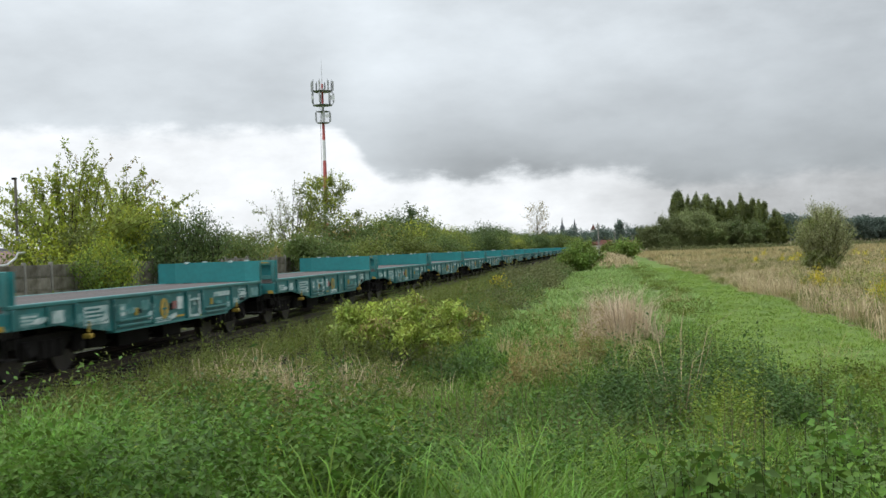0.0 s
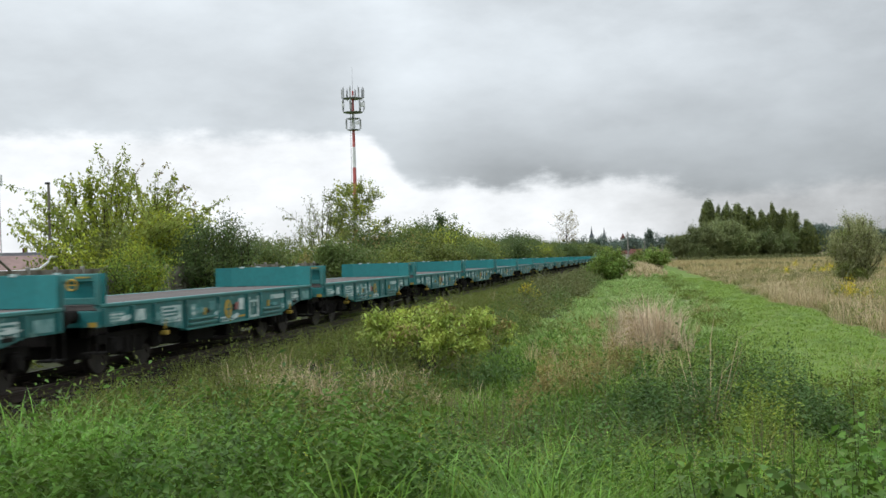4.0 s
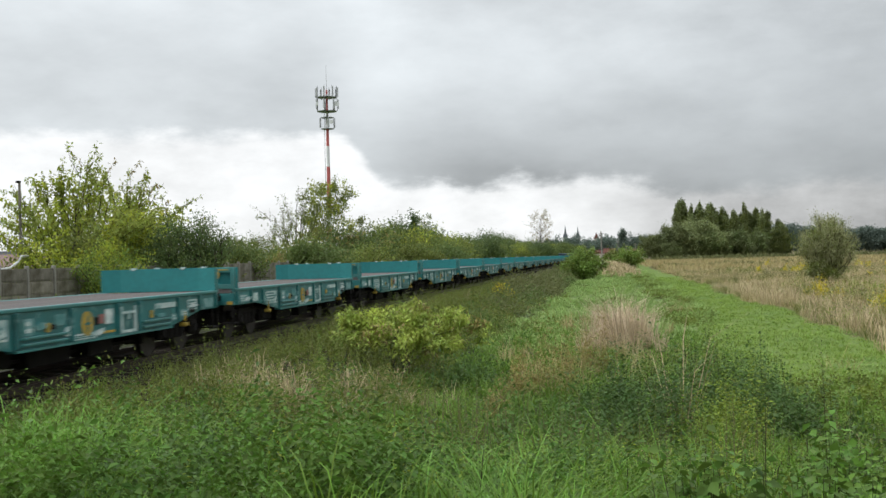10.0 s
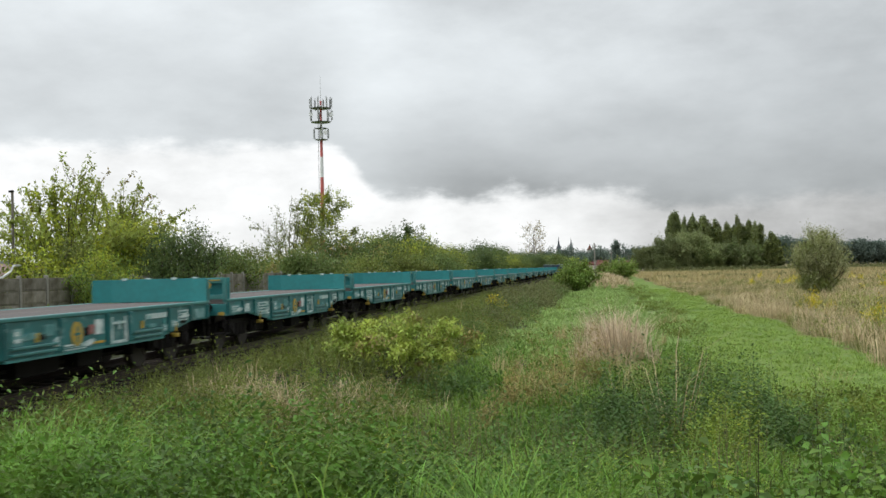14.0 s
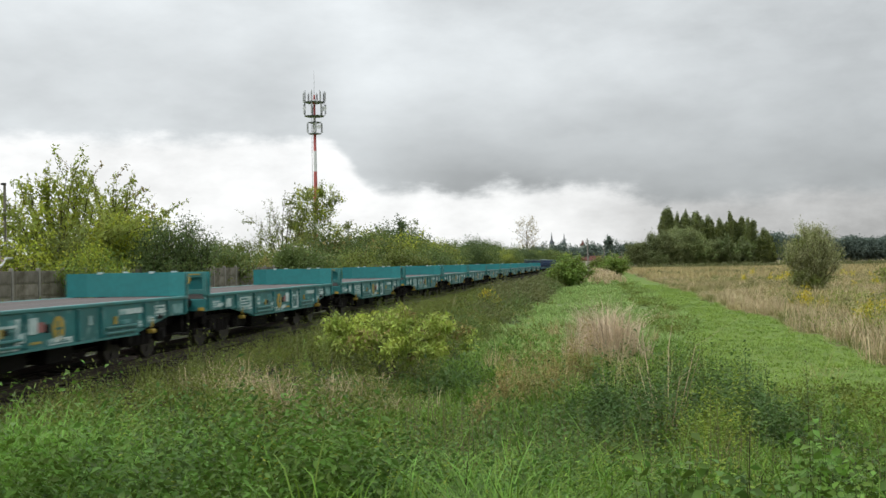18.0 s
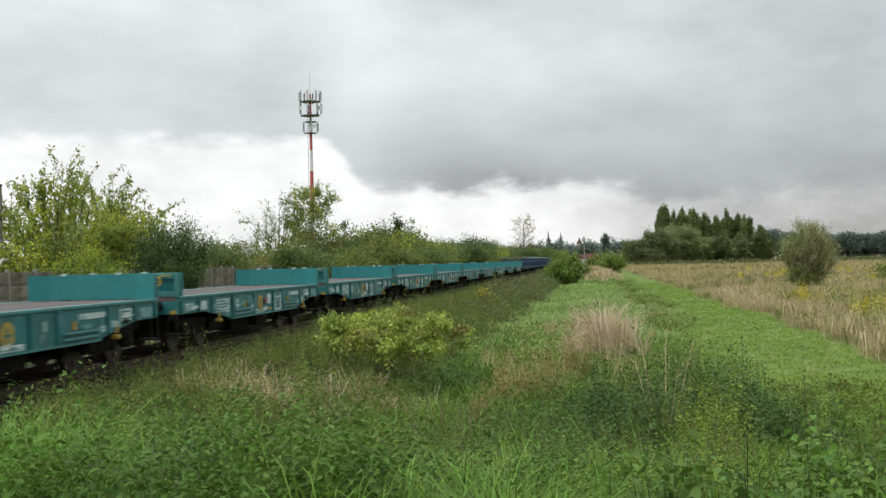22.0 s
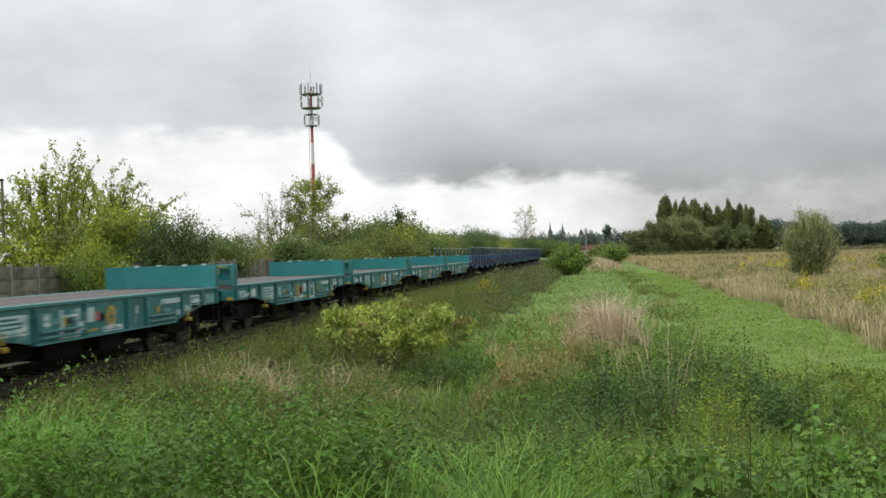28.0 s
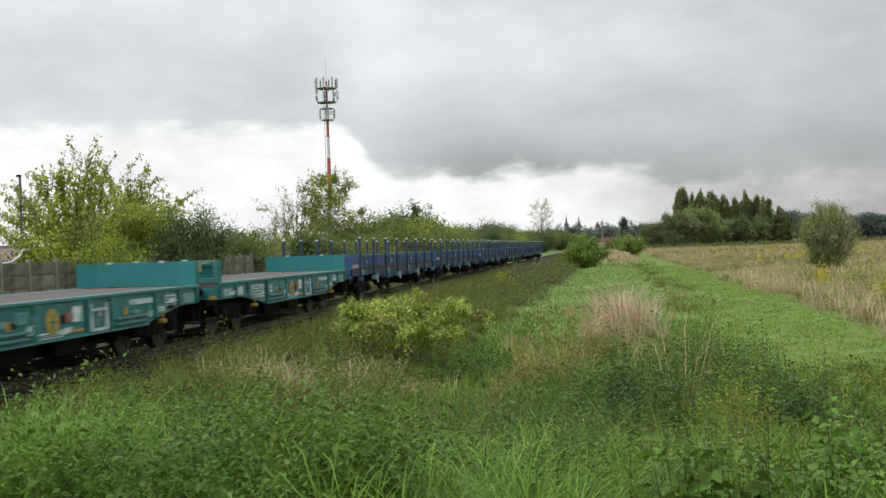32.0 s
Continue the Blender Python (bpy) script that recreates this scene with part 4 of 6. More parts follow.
# ---- trees and shrubs ----
def grow(r, h, spread, trunk_h, limbs, rad, kind):
    """Branch lines of a plant: lists of (points, radii); all start at the foot."""
    lines = []
    if kind in ("shrub", "full"):
        p, q = (1.2, 0.8) if kind == "shrub" else (0.65, 1.05)
        for i in range(limbs):
            a, o = r.random() * 6.283, spread * (0.15 + 0.85 * r.random() ** 0.7)
            hh = h * (0.98 - 0.45 * (o / spread) ** 2) * (0.8 + 0.25 * r.random())
            pts = [(0.12 * math.cos(a), 0.12 * math.sin(a), 0)]
            for u in (0.35, 0.7, 1.0):
                pts.append((o * u ** p * math.cos(a + 0.3 * r.normal() * u), o * u ** p * math.sin(a + 0.3 * r.normal() * u), hh * u ** q))
            lines.append((pts, [rad, rad * 0.7, rad * 0.4, rad * 0.12]))
        return lines
    top = [(0.03 * h * r.normal() * u, 0.03 * h * r.normal() * u, h * u) for u in (0, 0.25, 0.5, 0.75, 0.97)]
    top[0] = (0, 0, 0)
    lines.append((top, [rad, rad * 0.8, rad * 0.55, rad * 0.3, rad * 0.06]))
    for i in range(limbs):
        u = trunk_h + (0.95 - trunk_h) * (i + r.random()) / limbs
        a = i * 2.4 + 0.5 * r.normal()
        z = h * u
        if kind == "poplar":
            o, rise = spread * (0.5 + 0.5 * r.random()) * max(0.1, 1 - max(0, (u - 0.3) / 0.7) ** 4.5), h * 0.06
        elif kind == "taper":
            o, rise = spread * min(1.0, 1.35 - 1.15 * u) * (0.6 + 0.5 * r.random()), h * (0.10 + 0.06 * r.random())
        elif kind == "conifer":
            o, rise = spread * (1.03 - u) / (1 - trunk_h) * (0.8 + 0.3 * r.random()), -h * 0.03
        else:
            o, rise = spread * math.sqrt(max(0.08, 1 - ((u - 0.55) / 0.55) ** 2)) * (0.65 + 0.5 * r.random()), h * (0.14 + 0.1 * r.random())
        k = min(int(u * 4), 3)
        f = u * 4 - k
        bx, by = (top[k][j] * (1 - f) + top[k + 1][j] * f for j in (0, 1))
        pts = [(bx, by, z)]
        for v in (0.4, 0.75, 1.0):
            pts.append((bx + o * v * math.cos(a + 0.25 * r.normal() * v), by + o * v * math.sin(a + 0.25 * r.normal() * v), min(h * 1.02, z + rise * v + 0.02 * h * r.normal() * v)))
        lr = rad * 0.45 * (1.1 - u)
        lines.append((pts, [lr, lr * 0.65, lr * 0.35, lr * 0.1]))
    return lines


def plant(name, label, category, at, h, spread, n_leaf, leaf, material, kind="tree", trunk_h=0.2, limbs=26, rad=0.1, seed=0, puff=0.115, aspect=0.55, bare=0.0, second=None, group="", inner=0.25, droop=0.2, shoot=0.0, twigs=4, fan=0.0):
    """A plant with a trunk or stems and a crown of leaves along its limbs and twigs."""
    r = np.random.default_rng(seed)
    lines = grow(r, h, spread, trunk_h, limbs, rad, kind)
    bm = bmesh.new()
    for pts, radii in lines:
        tube(bm, pts, radii, 6 if radii[0] > 0.04 else 4, cap=False)
    segs = []
    use = lines if kind in ("shrub", "full") else lines[1:] + [([lines[0][0][-2], lines[0][0][-1]], [0, 0])]
    for pts, radii in use:
        tips = [np.array(q, float) for q in pts]
        for k in range(twigs):
            u = 0.35 + 0.6 * r.random()
            i = min(int(u * (len(tips) - 1)), len(tips) - 2)
            f = u * (len(tips) - 1) - i
            b = tips[i] * (1 - f) + tips[i + 1] * f
            e = b + r.normal(size=3) * spread * (0.22 - 0.12 * (shoot > 0)) + np.array([0, 0, 0.08 * h * r.random() + shoot * h * r.random()])
            e[:2] += b[:2] * fan * r.random()
            e[2] = max(e[2], 0.12 * h)
            tube(bm, [b, (b + e) / 2 + 0.02 * spread * r.normal(size=3), e], [radii[-1] * 2 + 0.004, radii[-1] + 0.003, 0.002], 3, cap=False)
            segs.append((b, e, 1.0))
        for p, q in zip(tips[:-1], tips[1:]):
            segs.append((p, q, inner))
        segs[-1] = (*segs[-1][:2], 1.0)
    ob = thing(name, pose(at[0], at[1], float(ground_z(at[0], at[1])) - 0.05, 0, 0, r.random() * 360), label, category, group)
    part("trunk", bm, BARK, ob)
    wt = np.array([s[2] * (np.linalg.norm(s[1] - s[0]) + 0.05) for s in segs])
    wt *= np.exp(bare * r.normal(size=len(wt)))
    pick = r.choice(len(segs), n_leaf, p=wt / wt.sum())
    A, B = np.array([s[0] for s in segs])[pick], np.array([s[1] for s in segs])[pick]
    u = r.random(n_leaf)[:, None]
    C = A + (B - A) * u + r.normal(size=(n_leaf, 3)) * spread * puff * np.array([1, 1, 0.8])
    C[:, 2] = np.clip(C[:, 2], 0.03 * h + leaf * 0.3, None)
    cut = np.zeros(n_leaf, bool) if second is None else (pick * 7919 % 100) < second[1] * 100
    V = leaves_at(C[~cut], np.full((~cut).sum(), leaf), r, aspect, droop)
    part("crown", mesh_np("crown", *V, material), None, ob)
    if cut.any():
        V = leaves_at(C[cut], np.full(cut.sum(), leaf), r, aspect, droop)
        part("inner_crown", mesh_np("inner_crown", *V, second[0]), None, ob, "leaves of another tint")
    return ob


def near_plants():
    plant("rowan_shrub", "yellow-green feather-leaved shrub on the bank in front of the train", "shrub", (-5.05, 28.7), 1.62, 2.1, 9000, 0.125, ROWAN, "tree", 0.40, 24, 0.07, 51, puff=0.04, twigs=5, inner=0.06, aspect=0.42, droop=0.3, second=(RUSTY, 0.12), bare=0.7, shoot=0.03)
    plant("round_bush", "rounded mid-green bush beside the track", "bush", (-3.0, 142), 4.2, 2.7, 9000, 0.24, BUSHGREEN, "full", limbs=34, rad=0.05, seed=52, second=(HERB, 0.3))
    plant("round_bush", "low green bush on the far low bank", "bush", (4.6, 236), 3.9, 3.4, 5000, 0.4, BUSHGREEN, "shrub", limbs=26, rad=0.05, seed=53, second=(OLIVE, 0.3))
    plant("round_bush", "pale green low bush beside a darker one", "bush", (2.0, 262), 3.2, 3.0, 2200, 0.45, OLIVE, "shrub", limbs=22, rad=0.05, seed=54)
    plant("willow_tree", "lone rounded grey-green willow in the dry field", "tree", (19.7, 108), 6.6, 2.7, 30000, 0.19, WILLOWLEAF, "full", limbs=60, rad=0.07, seed=55, puff=0.10, aspect=0.28, second=(OLIVE, 0.25), bare=0.6, shoot=0.10, inner=0.9, twigs=6)
    plant("field_bush", "low dull green bush at the foot of the willow", "bush", (19.1, 107.2), 2.3, 1.7, 4200, 0.16, OLIVE, "full", limbs=22, rad=0.03, seed=77, second=(WILLOWLEAF, 0.4))
    plant("field_bush", "dull green bush at the edge of the dry field", "bush", (34, 132), 2.0, 3.4, 2200, 0.35, OLIVE, "shrub", limbs=20, rad=0.04, seed=56)


def trackside_plants():
    plant("young_tree", "tall yellow-green tree with long upright leafy shoots behind the fence", "tree", (-26.0, 53.5), 7.4, 4.2, 11000, 0.20, CHERRY, "shrub", limbs=46, rad=0.06, seed=61, puff=0.014, bare=0.25, shoot=0.12, twigs=6, inner=0.35, aspect=0.5, droop=0.5, fan=0.8, second=(YGREEN, 0.3))
    plant("young_tree", "thinner yellow-green tree with long upright leafy shoots", "tree", (-26.6, 60.8), 8.2, 3.9, 7000, 0.20, CHERRY, "shrub", limbs=36, rad=0.05, seed=62, puff=0.014, bare=0.3, shoot=0.12, twigs=6, inner=0.35, aspect=0.5, droop=0.5, fan=0.35, second=(RUSTY, 0.16))
    plant("yellowing_bush", "bright yellow-green bush behind the fence", "bush", (-23.8, 56.5), 5.2, 3.3, 10000, 0.19, YGREEN, "shrub", limbs=30, rad=0.06, seed=63, second=(OLIVE, 0.3))
    plant("yellowing_bush", "lower yellow-green bush behind the fence", "bush", (-24.8, 49.5), 3.7, 2.8, 8840, 0.17, OLIVE, "shrub", limbs=26, rad=0.06, seed=75, second=(YGREEN, 0.4))
    plant("fence_bush", "feathery olive bush in front of the fence", "bush", (-20.1, 44.5), 3.0, 2.0, 9800, 0.12, BUSHGREEN, "shrub", limbs=28, rad=0.04, seed=64, aspect=0.35, second=(YGREEN, 0.35))
    plant("dark_bush", "dark green bush standing against the fence", "bush", (-19.6, 76.0), 3.6, 2.6, 8160, 0.17, MIDGREEN, "shrub", limbs=26, rad=0.05, seed=71)
    plant("olive_bush", "olive bush hiding the fence", "bush", (-19.0, 90.0), 3.4, 2.8, 7140, 0.19, OLIVE, "shrub", limbs=26, rad=0.05, seed=72)
    plant("olive_bush", "pale olive bush hiding the fence", "bush", (-18.6, 112.0), 3.6, 3.2, 7140, 0.22, OLIVE, "shrub", limbs=26, rad=0.05, seed=73)
    plant("olive_bush", "green bush hiding the fence farther along", "bush", (-18.6, 128.0), 3.8, 3.4, 7140, 0.23, MIDGREEN, "shrub", limbs=26, rad=0.05, seed=74)
    plant("dark_bush", "dense dark green bush in front of the fence", "bush", (-20.1, 54.0), 4.7, 2.5, 22000, 0.13, DEEP, "full", limbs=60, rad=0.05, seed=65, puff=0.09, shoot=0.07, inner=0.5, aspect=0.4, second=(MIDGREEN, 0.4))
    plant("olive_bush", "dull olive bush behind the fence", "bush", (-23.2, 68.0), 3.6, 3.2, 9000, 0.17, MIDGREEN, "shrub", limbs=30, rad=0.05, seed=76, second=(OLIVE, 0.4))
    plant("olive_bush", "olive bush farther along the fence", "bush", (-29, 92), 4.6, 3.4, 7140, 0.21, OLIVE, "shrub", limbs=26, rad=0.06, seed=66)
    plant("thin_tree", "upright leafy tree rising above the bushes", "tree", (-26, 107), 8.6, 3.4, 9500, 0.21, OLIVE, "tree", 0.10, 44, 0.12, 67, puff=0.05, bare=0.5, shoot=0.06, inner=0.3, twigs=6, second=(YGREEN, 0.3))
    plant("thin_tree", "half-bare twiggy tree leaning over the bushes", "tree", (-26.0, 95), 9.0, 3.3, 4200, 0.15, OLIVE, "shrub", limbs=32, rad=0.05, seed=68, puff=0.03, bare=1.0, shoot=0.05, inner=0.3, twigs=7, fan=0.3)
    plant("brownish_bush", "brownish green mass of bushes", "bush", (-24, 86), 3.7, 3.4, 10200, 0.20, OLIVE, "shrub", limbs=30, rad=0.06, seed=69, second=(RUSTY, 0.22))
    plant("brownish_bush", "dark brownish green bush under the thin tree", "bush", (-22.5, 103), 5.2, 3.8, 10200, 0.22, MIDGREEN, "shrub", limbs=30, rad=0.06, seed=70, second=(RUSTY, 0.12))


def hedge_row():
    r = np.random.default_rng(80)
    kinds = [
        plant("hedge_bush", "mid-green hedge bush beside the railway", "bush", (-25, 122), 5.9, 4.4, 10200, 0.28, MIDGREEN, "shrub", limbs=30, rad=0.07, seed=81, group="hedge along the railway", second=(OLIVE, 0.3)),
        plant("hedge_bush", "yellowish green hedge bush beside the railway", "bush", (-23, 134), 6.0, 4.4, 9520, 0.28, OLIVE, "shrub", limbs=30, rad=0.07, seed=82, group="hedge along the railway", second=(YGREEN, 0.3)),
        plant("hedge_bush", "dark green hedge bush beside the railway", "bush", (-26, 146), 7.0, 4.6, 10200, 0.30, MIDGREEN, "shrub", limbs=30, rad=0.07, seed=83, group="hedge along the railway", second=(DEEP, 0.4)),
    ]
    y = 156
    i = 0
    while y < 640:
        k = kinds[i % 3]
        x = -24 + 3.0 * r.normal() + 6 * smooth01(250, 600, y)
        s = 0.76 + 0.28 * r.random() + 0.15 * smooth01(250, 600, y)
        m = pose(x, y, float(ground_z(x, y)) - 0.1, 0, 0, r.random() * 360)
        copy_thing(k, m).scale = (s * 1.1, s * 1.1, s)
        if i % 2 == 0:
            copy_thing(kinds[(i + 1) % 3], pose(x - 8, y + 4, float(ground_z(x, y)), 0, 0, r.random() * 360)).scale = (1.25, 1.25, 1.15)
        y += 8 + 0.016 * y * r.random() + 3 * r.random()
        i += 1
    plant("conifer", "small dark conifer above the hedge", "tree", (-28, 168), 8.6, 1.7, 3060, 0.31, DEEP, "conifer", 0.1, 40, 0.12, 84, puff=0.08)
    plant("bare_tree", "half-bare tree standing above the hedge", "tree", (-28, 493), 19, 5.4, 1800, 0.42, RUSTY, "tree", 0.2, 60, 0.30, 85, puff=0.05, bare=0.8, twigs=7)
    plant("bare_tree", "thin bare-topped tree above the hedge", "tree", (-30, 188), 8.8, 2.2, 500, 0.35, OLIVE, "tree", 0.3, 28, 0.10, 86, puff=0.06, bare=1.0)


def far_wood():
    r = np.random.default_rng(90)
    broad = plant("broad_tree", "broad green tree in the far row", "tree", (36, 560), 12.5, 6.5, 8000, 0.8, FARGREEN, "tree", 0.06, 40, 0.3, 91, puff=0.14, group="far row of trees")
    round_ = plant("broad_tree", "rounded dark green tree in the far row", "tree", (52, 566), 11.5, 6.5, 8000, 0.8, FARGREEN, "shrub", limbs=40, rad=0.2, seed=92, group="far row of trees", second=(MIDGREEN, 0.4))
    tall = plant("poplar", "tall narrow dark poplar in the far row", "tree", (37, 622), 27.5, 3.2, 6000, 0.75, FARGREEN, "poplar", 0.06, 64, 0.35, 93, puff=0.10, shoot=0.09, group="far row of poplars", second=(OLIVE, 0.3))
    copy_thing(tall, pose(38.2, 616, -1.3)).scale = (0.55, 0.55, 0.99)
    for i in range(66):
        x = 38.6 + 0.84 * i + 0.4 * r.normal()
        s = 0.89 - 0.0050 * (x - 37) + 0.09 * r.normal() - (0.13 if 62 < x < 68 else 0) - (0.16 if x > 85 else 0)
        w = 0.6 + 0.9 * r.random() ** 2
        copy_thing(tall, pose(x, 612 + 22 * r.random(), -1.3, 0, 0, r.random() * 360)).scale = (w, w, s)
    for i in range(44):
        x = 20 + 1.3 * i + 1.2 * r.normal()
        y = 545 + 0.75 * (x - 23) + 26 * r.random()
        s = (0.42 + 0.60 * r.random()) * (1.45 if i % 5 == 3 and x > 36 else 1.0) * (0.7 + 0.3 * smooth01(20, 34, x)) * (1 - 0.25 * smooth01(50, 70, x))
        copy_thing((broad, round_)[i % 2], pose(x, y, -1.3, 0, 0, r.random() * 360)).scale = (s * (0.75 + 0.4 * r.random()), s, s * (0.85 + 0.5 * r.random()))
    for i in range(16):
        x = 39.5 + 3.0 * i + 0.8 * r.normal()
        s = 1.72 - 0.011 * (x - 37) + 0.12 * r.normal() - (0.3 if 62 < x < 68 or x > 82 else 0)
        copy_thing(broad, pose(x, 640 + 12 * r.random(), -1.3, 0, 0, r.random() * 360)).scale = (0.55 + 0.2 * r.random(), 0.6, s)
    # these trees take the leaf colour that has haze painted in
    haze = plant("distant_tree", "distant tree of the far wood, bluish haze painted into its leaves", "tree", (104, 800), 13, 8, 5000, 1.1, HAZEGREEN, "tree", 0.06, 34, 0.3, 94, puff=0.14, group="distant wood")
    for i in range(44):
        x = 96 + i * 5.2 + 2 * r.normal()
        y = 800 + 1.1 * i * 2 + 12 * r.random()
        s = 0.85 + 0.35 * r.random() + (0.25 if i in (5, 6, 7, 30, 31) else 0)
        copy_thing(haze, pose(x, y, -1.2, 0, 0, r.random() * 360)).scale = (s, s, s)
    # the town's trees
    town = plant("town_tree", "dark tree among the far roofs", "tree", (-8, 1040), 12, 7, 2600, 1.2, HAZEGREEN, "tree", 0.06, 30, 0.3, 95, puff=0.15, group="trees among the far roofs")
    for i in range(34):
        x, y = -62 + i * 3.4 + 2 * r.normal(), 900 + 260 * r.random()
        s = 0.75 + 0.5 * r.random()
        copy_thing(town, pose(x, y, -1.2, 0, 0, r.random() * 360)).scale = (s, s, s)
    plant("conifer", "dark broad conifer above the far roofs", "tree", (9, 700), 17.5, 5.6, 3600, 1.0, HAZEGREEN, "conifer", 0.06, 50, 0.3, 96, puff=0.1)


near_plants()
trackside_plants()
hedge_row()
far_wood()


# ---- fence, masts, houses ----
def fence():
    z = float(ground_z(-21.2, 40))
    f = thing("concrete_fence", (-21.2, 0, z), "weathered grey concrete panel fence along the railway yard", "fence")
    bm = boxes((-0.07, 0.07, -0.07, 0.07, 0, 2.12), bevel=0.015)
    post = finish(bm, "post", POSTCON)
    bm = bmesh.new()
    box(bm, -0.03, 0.03, 0.08, 1.98, 0, 0.49, 0.012)
    box(bm, -0.045, -0.028, 0.2, 1.86, 0.06, 0.43, 0.008)
    box(bm, 0.028, 0.045, 0.2, 1.86, 0.06, 0.43, 0.008)
    slab = finish(bm, "slab", CONCRETE)
    for i in range(56):
        y = 29.7 + 2.06 * i
        part("post", post, None, f, at=pose(0, y, 0, 0, 0.6 * math.sin(i * 2.1), 0))
        for k in range(4):
            part("slab", slab, None, f, at=(0, y, 0.04 + 0.495 * k))


def ring_platform(bm, z, r):
    """An eight-sided grating with a raised rim."""
    return tube(bm, [(0, 0, z - 0.07), (0, 0, z + 0.10), (0, 0, z + 0.10), (0, 0, z + 0.02)], [r * 0.96, r, r * 0.93, r * 0.9], 8)


def antenna_mast():
    at = (-61.0, 251.0, -0.5)
    m = thing("antenna_mast", at, "tall red and white tubular mast with panel antennas and dishes", "mast")
    bands = [(0, 9.5, MASTRED), (9.5, 14.2, MASTWHITE), (14.2, 18.8, MASTRED), (18.8, 23.4, MASTRED), (23.4, 28.0, MASTWHITE), (28.0, 31.8, MASTRED), (31.8, 36, MASTWHITE), (36, 40.5, MASTRED)]
    for a, b, mt in bands:
        ra, rb = 0.62 - 0.010 * a, 0.62 - 0.010 * b
        part("tube_section", tube(bmesh.new(), [(0, 0, a), (0, 0, b)], [ra, rb], 14), mt, m, "red mast section" if mt is MASTRED else "white mast section")
    bm = bmesh.new()
    tube(bm, [(-0.75, 0, 2), (-0.62, 0, 40)], [0.05, 0.05], 4)
    for k in range(60):
        tube(bm, [(-0.85, 0, 3 + 0.6 * k), (-0.5, 0, 3 + 0.6 * k)], [0.02, 0.02], 3)
    part("ladder", bm, MASTSTEEL, m, "grey steel climbing ladder")
    for z, r in ((31.8, 1.4), (34.3, 1.4), (35.7, 2.3), (38.8, 2.3)):
        part("platform", ring_platform(bmesh.new(), z, r), MASTSTEEL, m, "grey steel antenna platform")
    pan = finish(boxes((-0.17, 0.17, -0.11, 0.11, 0, 2.1), bevel=0.03), "panel_antenna", STEEL)
    for z, r, n, ph in ((32.1, 1.45, 4, 0.4), (36.2, 2.3, 7, 0.2), (38.9, 2.3, 8, 0.0)):
        for k in range(n):
            a = ph + 2 * math.pi * k / n
            part("antenna_pole", tube(bmesh.new(), [(r * math.cos(a), r * math.sin(a), z - 0.4), (r * math.cos(a), r * math.sin(a), z + 2.45)], [0.06, 0.06], 5), MASTSTEEL, m)
            part("panel_antenna", pan, None, m, at=Matrix.Translation(((r + 0.2) * math.cos(a), (r + 0.2) * math.sin(a), z)) @ pose(0, 0, 0, 0, 0, math.degrees(a) + 90))
    for x, y, z, r in ((2.5, -0.9, 37.2, 0.55), (1.3, -1.2, 33.2, 0.5), (-1.9, -1.4, 37.3, 0.4), (0.5, -0.9, 39.0, 0.45)):
        bm = bmesh.new()
        tube(bm, [(x, y, z), (x + 0.05, y - 0.28, z)], [r * 0.8, r], 14)
        part("dish", bm, MASTWHITE, m, "round white dish antenna")
    part("lightning_rod", tube(bmesh.new(), [(0, 0, 40.4), (0, 0, 46.0)], [0.06, 0.025], 5), STEEL, m)


def lattice_mast():
    m = thing("lattice_mast", (-70.4, 119.7, -0.5), "slender grey and red lattice mast with small antennas", "mast")
    hw = lambda z: 0.30 - 0.0085 * z
    for sx in (-1, 1):
        for sy in (-1, 1):
            part("leg", tube(bmesh.new(), [(sx * hw(0), sy * hw(0), 0), (sx * hw(22.4), sy * hw(22.4), 22.4)], [0.05, 0.04], 4), STEEL, m)
    for k in range(20):
        z0, z1 = k * 1.12, (k + 1) * 1.12
        a, b = hw(z0), hw(z1)
        bm = bmesh.new()
        for p, q in (((-a, -a), (b, -b)), ((a, -a), (b, b)), ((a, a), (-b, b)), ((-a, a), (-b, -b)), ((-a, -a), (a, -a)), ((a, -a), (a, a))):
            tube(bm, [(*p, z0), (*q, z1 if p != q and abs(p[0]) != abs(q[0]) else z0)], [0.03, 0.03], 3)
        part("lattice_bay", bm, MASTRED if (k // 4) % 2 else STEEL, m)
    pan = finish(boxes((-0.12, 0.12, -0.08, 0.08, 0, 1.3), bevel=0.03), "panel_antenna", MASTWHITE)
    for x, y, z in ((-0.8, -0.4, 11.6), (0.8, -0.4, 11.8), (0, -0.9, 12.6), (-0.42, -0.3, 20.9), (0.42, -0.3, 21.0), (0.05, -0.45, 21.3), (-0.2, 0.35, 21.2)):
        part("panel_antenna", pan, None, m, at=(x, y, z))
        part("bracket", boxes((min(0, x), max(0.05, x), y, 0, z + 0.5, z + 0.58)), STEEL, m)


